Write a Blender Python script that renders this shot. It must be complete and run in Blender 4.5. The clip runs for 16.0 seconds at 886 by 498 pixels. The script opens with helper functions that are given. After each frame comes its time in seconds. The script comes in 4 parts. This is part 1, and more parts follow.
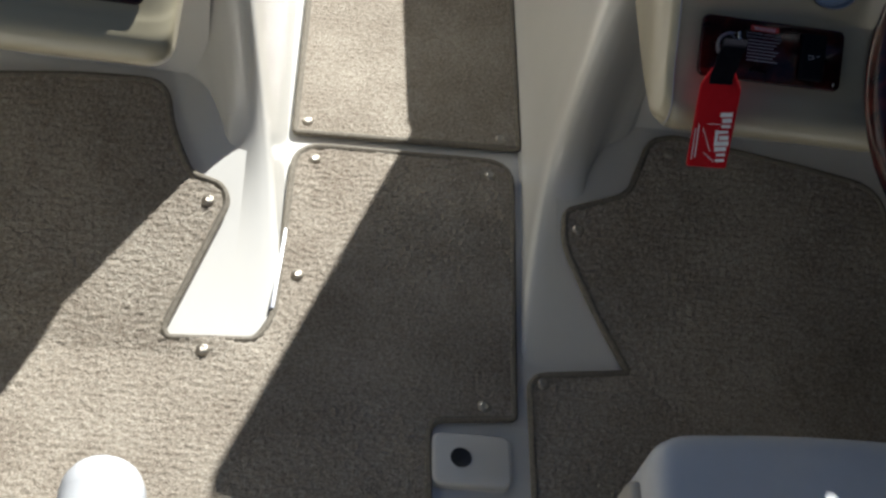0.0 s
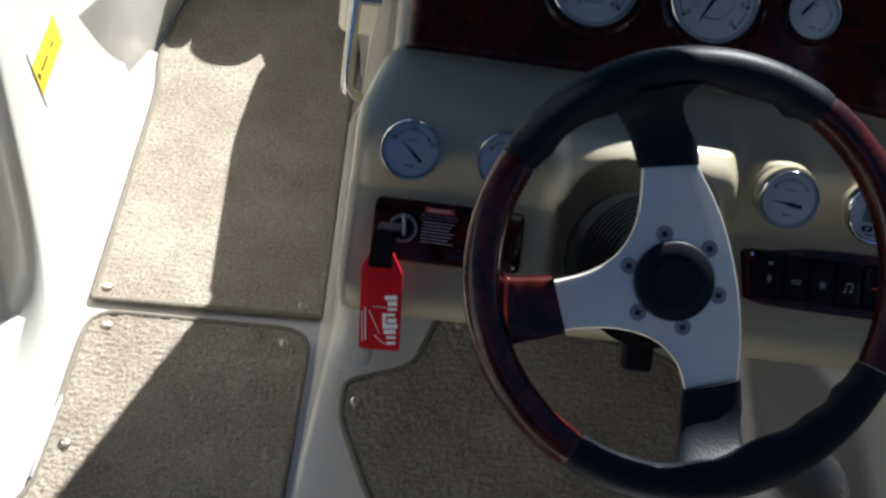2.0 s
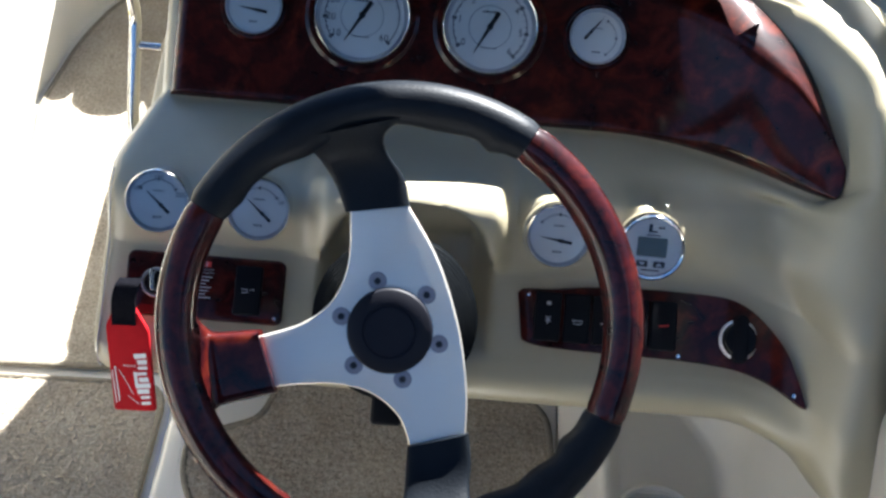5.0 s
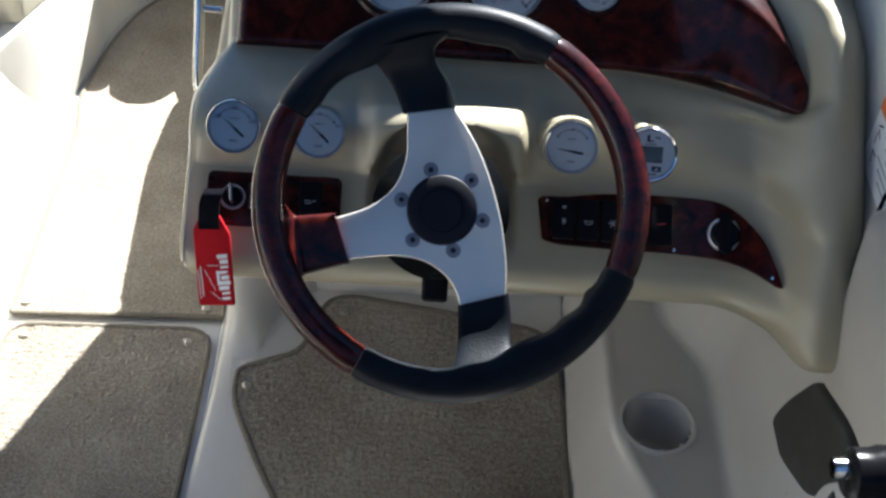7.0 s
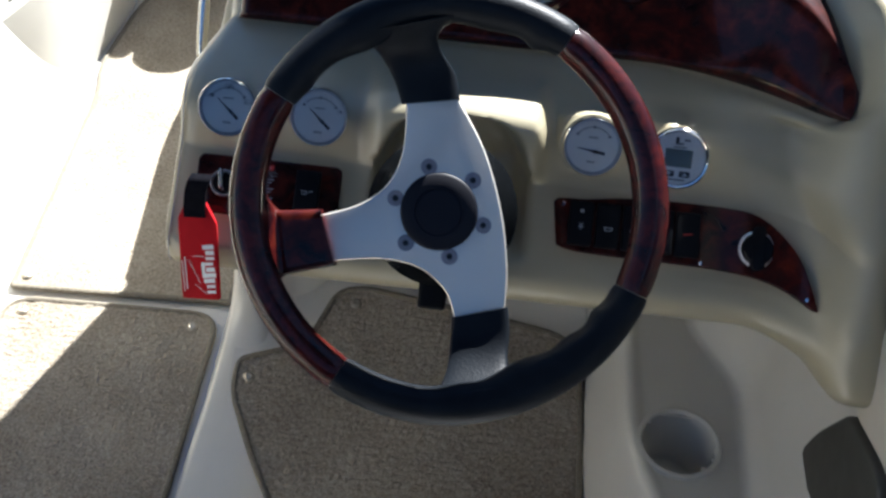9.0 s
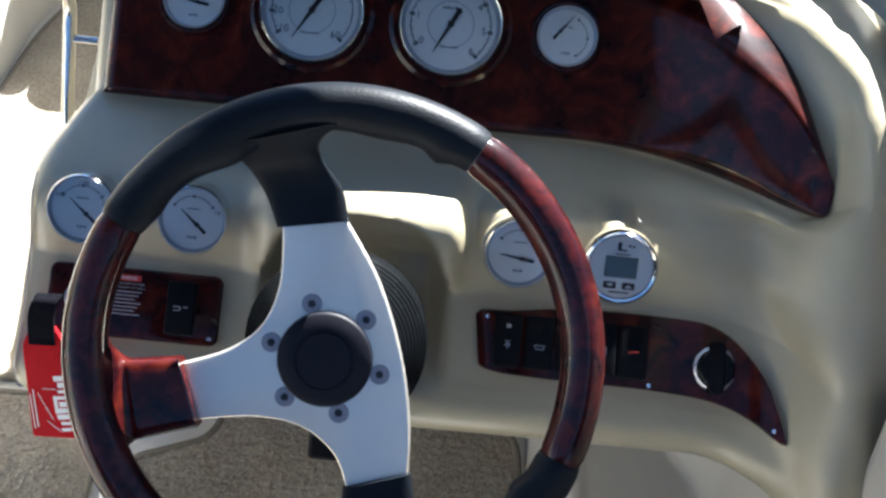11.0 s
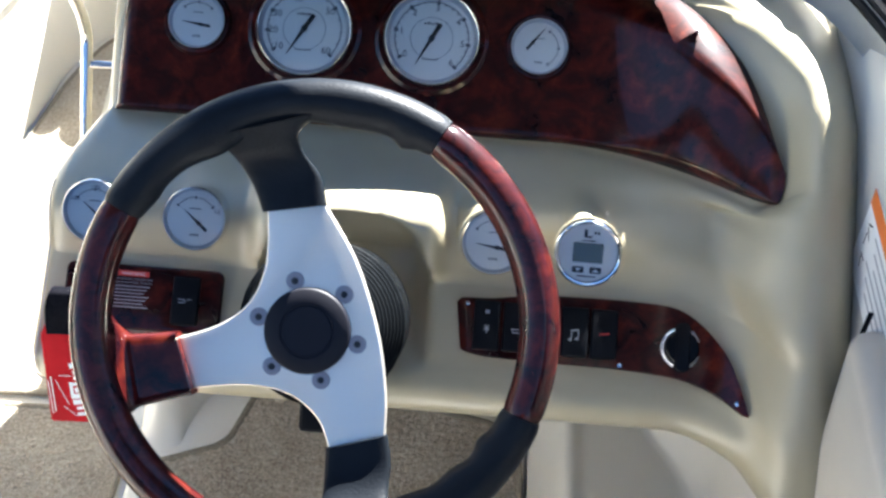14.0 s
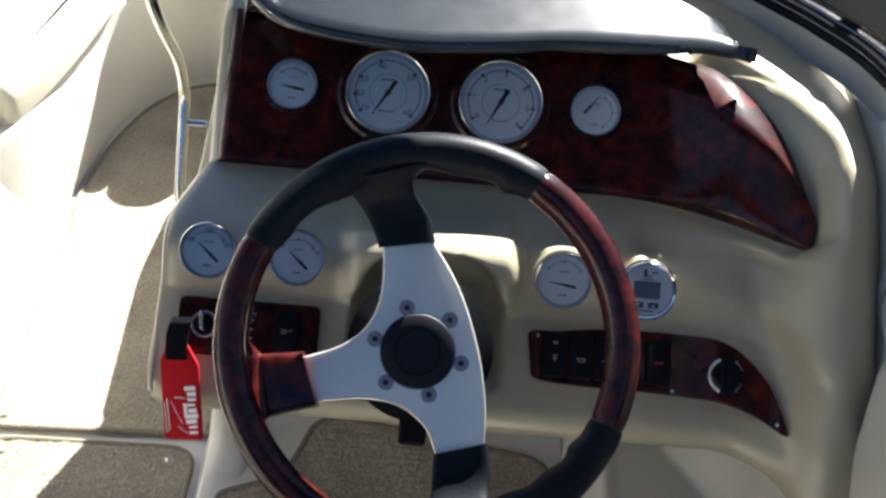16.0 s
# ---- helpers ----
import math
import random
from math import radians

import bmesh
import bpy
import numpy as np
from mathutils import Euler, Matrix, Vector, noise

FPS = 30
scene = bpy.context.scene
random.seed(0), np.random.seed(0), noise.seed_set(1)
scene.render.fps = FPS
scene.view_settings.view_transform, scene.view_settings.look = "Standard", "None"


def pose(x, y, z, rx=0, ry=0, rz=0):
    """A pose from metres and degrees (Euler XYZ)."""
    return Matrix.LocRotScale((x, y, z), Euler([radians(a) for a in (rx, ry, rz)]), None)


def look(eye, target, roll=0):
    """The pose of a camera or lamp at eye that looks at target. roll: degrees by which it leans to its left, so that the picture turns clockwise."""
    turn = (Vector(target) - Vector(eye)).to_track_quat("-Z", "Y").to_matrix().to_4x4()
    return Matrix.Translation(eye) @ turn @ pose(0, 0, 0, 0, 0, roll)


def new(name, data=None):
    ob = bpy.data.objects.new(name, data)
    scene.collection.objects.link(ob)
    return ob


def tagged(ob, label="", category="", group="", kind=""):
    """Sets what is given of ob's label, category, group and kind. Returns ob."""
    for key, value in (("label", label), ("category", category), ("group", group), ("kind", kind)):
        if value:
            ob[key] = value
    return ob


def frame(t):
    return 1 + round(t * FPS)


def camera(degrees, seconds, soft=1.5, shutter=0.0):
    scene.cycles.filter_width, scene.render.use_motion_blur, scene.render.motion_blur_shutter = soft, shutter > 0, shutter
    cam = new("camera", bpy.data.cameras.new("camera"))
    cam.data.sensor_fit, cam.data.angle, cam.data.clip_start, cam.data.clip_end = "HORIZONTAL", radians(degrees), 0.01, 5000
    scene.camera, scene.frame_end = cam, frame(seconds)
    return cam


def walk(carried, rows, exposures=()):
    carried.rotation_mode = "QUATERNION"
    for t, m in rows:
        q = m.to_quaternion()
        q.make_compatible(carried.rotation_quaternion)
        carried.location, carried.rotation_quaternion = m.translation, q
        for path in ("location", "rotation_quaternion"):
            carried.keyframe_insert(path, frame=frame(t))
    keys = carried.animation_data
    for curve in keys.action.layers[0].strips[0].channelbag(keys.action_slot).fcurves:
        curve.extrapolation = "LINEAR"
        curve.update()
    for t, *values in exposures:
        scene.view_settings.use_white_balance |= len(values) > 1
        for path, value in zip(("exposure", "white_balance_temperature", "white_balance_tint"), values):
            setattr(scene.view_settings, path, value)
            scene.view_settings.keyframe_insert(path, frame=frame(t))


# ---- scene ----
cam = camera(38.0, 16.0, soft=2.7)
PATH = [
    (0, (0.129, 0.009, 1.338), (0.433, 1.159, -0.27), 17.8),
    (0.5, (0.198, 0.023, 1.343), (0.522, 1.2, -0.241), 16.6),
    (1, (0.349, 0.034, 1.374), (0.578, 1.263, -0.188), 14.9),
    (1.5, (0.466, 0.036, 1.398), (0.635, 1.318, -0.127), 14.7),
    (2, (0.505, 0.054, 1.414), (0.661, 1.372, -0.082), 12.2),
    (2.5, (0.479, 0.093, 1.408), (0.73, 1.396, -0.088), 14.5),
    (3, (0.485, 0.149, 1.383), (0.871, 1.387, -0.14), 17.3),
    (3.5, (0.599, 0.171, 1.376), (0.887, 1.429, -0.152), 13.0),
    (4, (0.741, 0.162, 1.382), (0.854, 1.435, -0.157), 11.0),
    (4.2, (0.776, 0.15, 1.385), (0.872, 1.463, -0.121), 9.4),
    (6.3, (0.785, -0.001, 1.458), (0.82, 1.367, -0.001), 4.8),
    (6.5, (0.769, -0.038, 1.461), (0.822, 1.336, 0.009), 5.0),
    (7, (0.72, -0.136, 1.463), (0.814, 1.274, 0.047), 6.2),
    (7.5, (0.686, -0.21, 1.456), (0.834, 1.216, 0.062), 7.9),
    (8, (0.689, -0.199, 1.442), (0.868, 1.193, 0.017), 9.6),
    (8.5, (0.713, -0.162, 1.434), (0.837, 1.246, 0.019), 7.0),
    (9, (0.777, -0.039, 1.41), (0.781, 1.337, -0.041), 6.4),
    (9.5, (0.862, 0.092, 1.394), (0.754, 1.474, -0.048), 3.0),
    (9.7, (0.862, 0.142, 1.381), (0.776, 1.496, -0.088), 5.0),
    (11.8, (0.799, 0.195, 1.352), (0.914, 1.543, -0.121), 8.1),
    (12, (0.803, 0.18, 1.355), (0.927, 1.535, -0.111), 8.8),
    (12.5, (0.832, 0.142, 1.369), (0.91, 1.519, -0.079), 7.4),
    (13, (0.854, 0.127, 1.389), (0.88, 1.496, -0.068), 5.9),
    (13.5, (0.873, 0.113, 1.397), (0.867, 1.51, -0.035), 4.7),
    (14, (0.879, 0.092, 1.38), (0.858, 1.506, -0.035), 3.9),
    (14.5, (0.899, 0.081, 1.392), (0.823, 1.483, -0.033), 2.0),
    (15, (0.891, 0.07, 1.393), (0.808, 1.476, -0.028), 2.4),
    (15.5, (0.833, 0.029, 1.431), (0.772, 1.468, 0.043), 4.6),
    (16, (0.765, -0.045, 1.45), (0.804, 1.452, 0.125), 5.9),
]
# seconds, stops, kelvin
EXPOSURES = [(0, 0.96, 5970), (0.5, 1.16, 5940), (1, 1.42, 5970), (2, 1.48, 5950), (2.6, 1.56, 5910), (3.0, 1.96, 5945), (3.5, 2.78, 6030), (4.2, 2.88, 6030), (6.3, 2.63, 5985),
             (7, 2.28, 5925), (8, 2.3, 5925), (9, 2.25, 5955), (9.7, 2.31, 5935), (11.8, 3.34, 6045), (13, 3.59, 6045), (14.5, 3.49, 6170), (15.2, 3.03, 6295), (16, 2.43, 6295)]
walk(cam, [(t, look(eye, target, roll)) for t, eye, target, roll in PATH], [(t, stops, kelvin, 10) for t, stops, kelvin in EXPOSURES])

# ---- sky, sun, exposure ----
SUN = Vector((0.383, 0.924, 0.82)).normalized()
world = bpy.data.worlds.new("sky")
scene.world = world
world.use_nodes = True
sky = world.node_tree.nodes.new("ShaderNodeTexSky")
sky.sky_type, sky.sun_disc = "NISHITA", False
sky.air_density, sky.dust_density, sky.ozone_density = 1.0, 0.1, 6.0
sky.sun_elevation = math.asin(SUN.z)
sky.sun_rotation = math.atan2(SUN.x, SUN.y)
world.node_tree.links.new(sky.outputs[0], world.node_tree.nodes["Background"].inputs[0])
world.node_tree.nodes["Background"].inputs[1].default_value = 0.028
sun_data = bpy.data.lights.new("sun", "SUN")
sun_data.energy, sun_data.angle, sun_data.color = 5.0, radians(0.55), (1.0, 0.965, 0.90)
sun = new("sun", sun_data)
sun.matrix_world = look(SUN * 30, (0, 0, 0))

# ---- materials ----
def nodes_of(name):
    m = bpy.data.materials.new(name)
    m.use_nodes = True
    t = m.node_tree
    return m, t.nodes, t.links, t.nodes["Principled BSDF"]


def coords(n, l, scale):
    c, k = n.new("ShaderNodeTexCoord"), n.new("ShaderNodeMapping")
    l.new(c.outputs["Object"], k.inputs["Vector"])
    k.inputs["Scale"].default_value = scale if isinstance(scale, tuple) else (scale,) * 3
    return k.outputs[0]


def noise_tex(n, l, vec, scale, detail=4.0, rough=0.55):
    t = n.new("ShaderNodeTexNoise")
    t.inputs["Scale"].default_value, t.inputs["Detail"].default_value, t.inputs["Roughness"].default_value = scale, detail, rough
    l.new(vec, t.inputs["Vector"])
    return t.outputs["Fac"]


def ramp(n, l, fac, stops):
    r = n.new("ShaderNodeValToRGB")
    while len(r.color_ramp.elements) < len(stops):
        r.color_ramp.elements.new(0.5)
    for e, (p, c) in zip(r.color_ramp.elements, stops):
        e.position, e.color = p, (*c, 1)
    l.new(fac, r.inputs[0])
    return r.outputs[0]


def bump(n, l, b, height, strength, distance):
    k = n.new("ShaderNodeBump")
    k.inputs["Strength"].default_value, k.inputs["Distance"].default_value = strength, distance
    l.new(height, k.inputs["Height"])
    l.new(k.outputs[0], b.inputs["Normal"])
    return k


def moulded(name, a, b_, rough, coat=0.0, grain=0.0, size=900.0, spots=9.0, gloss=0.5, sheen=0.06):
    """A painted or moulded surface: two close tones in soft patches, uneven gloss, fine relief."""
    m, n, l, b = nodes_of(name)
    v = coords(n, l, 1.0)
    l.new(ramp(n, l, noise_tex(n, l, v, spots, 6), [(0.35, a), (0.7, b_)]), b.inputs["Base Color"])
    r = n.new("ShaderNodeMapRange")
    r.inputs["To Min"].default_value, r.inputs["To Max"].default_value = rough * 0.85, rough * 1.2
    l.new(noise_tex(n, l, v, 35, 5), r.inputs["Value"])
    l.new(r.outputs[0], b.inputs["Roughness"])
    b.inputs["Coat Weight"].default_value = coat
    b.inputs["Coat Roughness"].default_value = sheen
    b.inputs["Specular IOR Level"].default_value = gloss
    if grain:
        bump(n, l, b, noise_tex(n, l, v, size, 3), grain, 0.001)
    return m


def metal(name, colour, rough, brushed=False):
    m, n, l, b = nodes_of(name)
    b.inputs["Base Color"].default_value = (*colour, 1)
    b.inputs["Metallic"].default_value = 1.0
    v = coords(n, l, (20.0, 900.0, 20.0) if brushed else 1.0)
    r = n.new("ShaderNodeMapRange")
    r.inputs["To Min"].default_value, r.inputs["To Max"].default_value = rough * 0.7, rough * 1.4
    f = noise_tex(n, l, v, 1.0 if brushed else 120.0, 4)
    l.new(f, r.inputs["Value"])
    l.new(r.outputs[0], b.inputs["Roughness"])
    if brushed:
        bump(n, l, b, f, 0.05, 0.0003)
    return m


def carpet_material(name, dark, light):
    m, n, l, b = nodes_of(name)
    v = coords(n, l, 1.0)
    big = noise_tex(n, l, v, 7.0, 6, 0.65)
    tuft = noise_tex(n, l, v, 260.0, 4, 0.6)
    mix = n.new("ShaderNodeMix")
    mix.data_type = "FLOAT"
    mix.inputs[0].default_value = 0.62
    l.new(big, mix.inputs[2])
    l.new(tuft, mix.inputs[3])
    l.new(ramp(n, l, mix.outputs[0], [(0.36, dark), (0.62, light)]), b.inputs["Base Color"])
    b.inputs["Roughness"].default_value = 1.0
    b.inputs["Specular IOR Level"].default_value = 0.1
    b.inputs["Sheen Weight"].default_value = 0.15
    bump(n, l, b, noise_tex(n, l, v, 380.0, 3), 1.0, 0.003)
    return m


def burl_material(name, size, stops):
    m, n, l, b = nodes_of(name)
    v = coords(n, l, 1.0)
    warp = n.new("ShaderNodeTexNoise")
    warp.inputs["Scale"].default_value, warp.inputs["Detail"].default_value = 16.0, 5.0
    l.new(v, warp.inputs["Vector"])
    add = n.new("ShaderNodeVectorMath")
    add.operation = "MULTIPLY_ADD"
    add.inputs[1].default_value = (0.12, 0.12, 0.12)
    l.new(warp.outputs["Color"], add.inputs[0])
    l.new(v, add.inputs[2])
    f = noise_tex(n, l, add.outputs[0], size, 7, 0.58)
    l.new(ramp(n, l, f, stops), b.inputs["Base Color"])
    b.inputs["Roughness"].default_value = 0.5
    b.inputs["Specular IOR Level"].default_value = 0.04
    b.inputs["Coat Weight"].default_value = 0.6
    b.inputs["Coat Roughness"].default_value = 0.09
    bump(n, l, b, noise_tex(n, l, v, 60.0, 2), 0.02, 0.001)
    return m


def leather_material():
    m, n, l, b = nodes_of("black_leather")
    v = coords(n, l, 1.0)
    l.new(ramp(n, l, noise_tex(n, l, v, 30, 4), [(0.3, (0.005, 0.0065, 0.009)), (0.7, (0.009, 0.0115, 0.015))]), b.inputs["Base Color"])
    b.inputs["Roughness"].default_value = 0.45
    b.inputs["Specular IOR Level"].default_value = 0.14
    vor = n.new("ShaderNodeTexVoronoi")
    vor.inputs["Scale"].default_value = 430.0
    l.new(v, vor.inputs["Vector"])
    bump(n, l, b, vor.outputs["Distance"], 0.22, 0.0006)
    return m


def lens_material(name, tint=(1, 1, 1)):
    """A thin clear pane: seen straight through, with a sharp reflection on top."""
    m, n, l, b = nodes_of(name)
    n.remove(b)
    t, g, f, x = (n.new("ShaderNode" + k) for k in ("BsdfTransparent", "BsdfGlossy", "Fresnel", "MixShader"))
    t.inputs["Color"].default_value = (*tint, 1)
    g.inputs["Roughness"].default_value = 0.02
    f.inputs["IOR"].default_value = 1.5
    l.new(f.outputs[0], x.inputs[0])
    l.new(t.outputs[0], x.inputs[1])
    l.new(g.outputs[0], x.inputs[2])
    l.new(x.outputs[0], n["Material Output"].inputs["Surface"])
    return m


WHITE = moulded("white_gelcoat", (0.67, 0.645, 0.575), (0.695, 0.67, 0.60), 0.22, 0.6)
CREAM = moulded("cream_gelcoat", (0.355, 0.312, 0.200), (0.39, 0.345, 0.232), 0.40, 0.6, 0.03, 500, sheen=0.26)
VINYL = moulded("beige_vinyl", (0.44, 0.40, 0.33), (0.50, 0.46, 0.38), 0.45, 0.0, 0.25, 700)
SEATV = moulded("white_vinyl", (0.62, 0.62, 0.60), (0.68, 0.68, 0.66), 0.33, 0.0, 0.2, 700)
CUSHV = moulded("cream_vinyl", (0.60, 0.565, 0.45), (0.66, 0.62, 0.50), 0.4, 0.0, 0.2, 700)
HOODV = moulded("grey_vinyl", (0.011, 0.014, 0.017), (0.016, 0.020, 0.024), 0.205, 0.0, 0.012, 600, gloss=0.68)
# The next navy is kept dark to absorb light on the added unseen sheets.
BLOCKER = moulded("navy_blocker", (0.010, 0.012, 0.022), (0.014, 0.017, 0.030), 0.9, 0.0, 0.4, 500)
RUBBER = moulded("black_rubber", (0.005, 0.005, 0.006), (0.009, 0.009, 0.010), 0.22, 0.0, 0.1, 900, gloss=0.10)
BOOT = moulded("boot_rubber", (0.004, 0.0045, 0.005), (0.006, 0.007, 0.008), 0.26, 0.0, 0.05, 900, gloss=0.045)
PLASTIC = moulded("black_plastic", (0.004, 0.0045, 0.006), (0.007, 0.008, 0.010), 0.45, 0.0, 0.05, 900, gloss=0.08)
WEBBING = moulded("black_webbing", (0.005, 0.005, 0.007), (0.010, 0.010, 0.013), 0.9, 0.0, 0.5, 1200, 300, gloss=0.03)
CAP = moulded("satin_black_plastic", (0.0045, 0.0048, 0.009), (0.006, 0.0065, 0.012), 0.5, 0.0, 0.04, 900, gloss=0.25)
OLIVE = moulded("dark_olive_plastic", (0.030, 0.030, 0.024), (0.045, 0.044, 0.036), 0.5, 0.0, 0.1, 800)
BURL = burl_material("burl_wood", 34.0, [(0.27, (0.004, 0.0010, 0.0022)), (0.46, (0.018, 0.0020, 0.0022)), (0.6, (0.046, 0.0055, 0.0034)), (0.8, (0.13, 0.020, 0.007))])
RIMBURL = burl_material("rim_burl_wood", 46.0, [(0.30, (0.005, 0.0012, 0.0028)), (0.44, (0.022, 0.0024, 0.0031)), (0.57, (0.047, 0.0046, 0.0035)), (0.74, (0.076, 0.0115, 0.006))])
LEATHER = leather_material()
ALU = metal("brushed_aluminium", (0.86, 0.805, 0.705), 0.46, True)
CHROME = metal("chrome", (0.80, 0.80, 0.80), 0.08)
STEEL = metal("stainless_steel", (0.66, 0.64, 0.60), 0.14)
FRAME = metal("anodised_grey", (0.58, 0.62, 0.68), 0.5)
BOLT = metal("bronzed_bolt", (0.36, 0.31, 0.30), 0.4)
SNAP = metal("tarnished_snap", (0.42, 0.38, 0.31), 0.4)
SATIN = metal("satin_steel", (0.60, 0.60, 0.62), 0.42)
CARPET = carpet_material("beige_carpet", (0.200, 0.160, 0.116), (0.462, 0.410, 0.324))
BIND = moulded("carpet_binding", (0.15, 0.13, 0.095), (0.23, 0.20, 0.15), 0.8, 0.0, 0.5, 900, 200)
DIAL = moulded("dial_white", (0.84, 0.83, 0.79), (0.89, 0.88, 0.84), 0.5)
FLANGE = moulded("dial_flange", (0.50, 0.51, 0.53), (0.56, 0.57, 0.59), 0.3)
INK = moulded("ink_black", (0.012, 0.012, 0.012), (0.02, 0.02, 0.02), 0.5)
DIM = moulded("dial_print", (0.10, 0.105, 0.115), (0.14, 0.145, 0.155), 0.5)
RED = moulded("red_nylon", (0.36, 0.0035, 0.008), (0.45, 0.006, 0.012), 0.75, 0.0, 0.2, 1500, 40, gloss=0.15)
REDP = moulded("red_print", (0.55, 0.03, 0.02), (0.6, 0.05, 0.03), 0.5)
PRINT = moulded("white_print", (0.7, 0.7, 0.68), (0.8, 0.8, 0.78), 0.5)
YELLOW = moulded("yellow_print", (0.75, 0.55, 0.03), (0.8, 0.6, 0.05), 0.5)
ORANGE = moulded("orange_print", (0.62, 0.14, 0.02), (0.66, 0.17, 0.03), 0.5)
GREYP = moulded("grey_print", (0.30, 0.31, 0.33), (0.36, 0.37, 0.38), 0.5)
LCD = moulded("lcd_screen", (0.10, 0.11, 0.08), (0.13, 0.14, 0.10), 0.2)
GLASS = lens_material("clear_glass", (0.97, 0.98, 0.98))
TINTED = lens_material("tinted_glass", (0.66, 0.71, 0.74))
CONCRETE = moulded("grey_concrete", (0.22, 0.22, 0.216), (0.28, 0.277, 0.27), 0.9, 0.0, 0.8, 60, 3)


# ---- mesh helpers ----
def smoothed(me, angle=40):
    me.shade_smooth()
    me.set_sharp_from_angle(angle=radians(angle))


def part(name, bm, material, parent=None, label="", m=None, angle=40):
    """Links a bmesh as one mesh object, under a thing or a part."""
    me = bpy.data.meshes.new(name)
    bmesh.ops.recalc_face_normals(bm, faces=bm.faces)
    bm.to_mesh(me)
    bm.free()
    smoothed(me, angle)
    me.materials.append(material)
    ob = new(name, me)
    if parent is not None:
        ob.parent = parent
    if m is not None:
        ob.matrix_basis = m
    if label:
        ob["label"] = label
    return ob


def thing(name, label, category, m=None, group="", kind=""):
    ob = new(name)
    ob.empty_display_size = 0.02
    if m is not None:
        ob.matrix_world = m
    return tagged(ob, label, category, group, kind)


def grid(rows, closed_u=False, closed_v=False):
    """A surface through rows of points."""
    bm = bmesh.new()
    vs = [[bm.verts.new(p) for p in row] for row in rows]
    nu, nv = len(vs), len(vs[0])
    for i in range(nu if closed_u else nu - 1):
        for j in range(nv if closed_v else nv - 1):
            q = (vs[i][j], vs[(i + 1) % nu][j], vs[(i + 1) % nu][(j + 1) % nv], vs[i][(j + 1) % nv])
            if len(set(q)) == 4:
                bm.faces.new(q)
    return bm


def spline(points, steps=8, closed=False):
    """Catmull-Rom through a few control points."""
    pts = [Vector(p) for p in points]
    n, out = len(pts), []
    for i in range(n if closed else n - 1):
        a, b = pts[i], pts[(i + 1) % n]
        p0 = pts[(i - 1) % n] if closed or i > 0 else a
        p3 = pts[(i + 2) % n] if closed or i + 2 < n else b
        for k in range(steps):
            t = k / steps
            out.append(0.5 * (2 * a + (b - p0) * t + (2 * p0 - 5 * a + 4 * b - p3) * t * t + (3 * a - p0 - 3 * b + p3) * t ** 3))
    if not closed:
        out.append(pts[-1])
    return out


def tube(path, radius, sides=12, closed=False, cap=True):
    """A tube along a path; radius is a number or a function of the place along it (0 to 1)."""
    pts = [Vector(p) for p in path]
    n = len(pts)
    bm, rings = bmesh.new(), []
    normal = None
    for i, p in enumerate(pts):
        d = (pts[(i + 1) % n] - pts[i - 1]) if closed or 0 < i < n - 1 else (pts[1] - pts[0] if i == 0 else pts[-1] - pts[-2])
        d.normalize()
        if normal is None:
            normal = d.orthogonal().normalized()
        normal = (normal - d * normal.dot(d)).normalized()
        side = d.cross(normal)
        r = radius(i / max(1, n - 1)) if callable(radius) else radius
        rings.append([bm.verts.new(p + r * (normal * math.cos(a) + side * math.sin(a))) for a in (2 * math.pi * k / sides for k in range(sides))])
    for i in range(n if closed else n - 1):
        a, b = rings[i], rings[(i + 1) % n]
        for k in range(sides):
            bm.faces.new((a[k], a[(k + 1) % sides], b[(k + 1) % sides], b[k]))
    if cap and not closed:
        bm.faces.new(rings[0][::-1])
        bm.faces.new(rings[-1])
    return bm


def lathe(profile, sides=40):
    """A turned shape about z from (radius, height) pairs."""
    bm, rings = bmesh.new(), []
    for r, z in profile:
        rings.append([bm.verts.new((max(r, 1e-5) * math.cos(a), max(r, 1e-5) * math.sin(a), z)) for a in (2 * math.pi * k / sides for k in range(sides))])
    for a, b in zip(rings, rings[1:]):
        for k in range(sides):
            bm.faces.new((a[k], a[(k + 1) % sides], b[(k + 1) % sides], b[k]))
    bmesh.ops.remove_doubles(bm, verts=bm.verts, dist=2e-5)
    return bm


def rounded_rect(w, h, r, steps=5):
    pts = []
    for cx, cy, a0 in ((w / 2 - r, h / 2 - r, 0), (-w / 2 + r, h / 2 - r, 90), (-w / 2 + r, -h / 2 + r, 180), (w / 2 - r, -h / 2 + r, 270)):
        pts += [(cx + r * math.cos(radians(a0 + 90 * k / steps)), cy + r * math.sin(radians(a0 + 90 * k / steps))) for k in range(steps + 1)]
    return pts


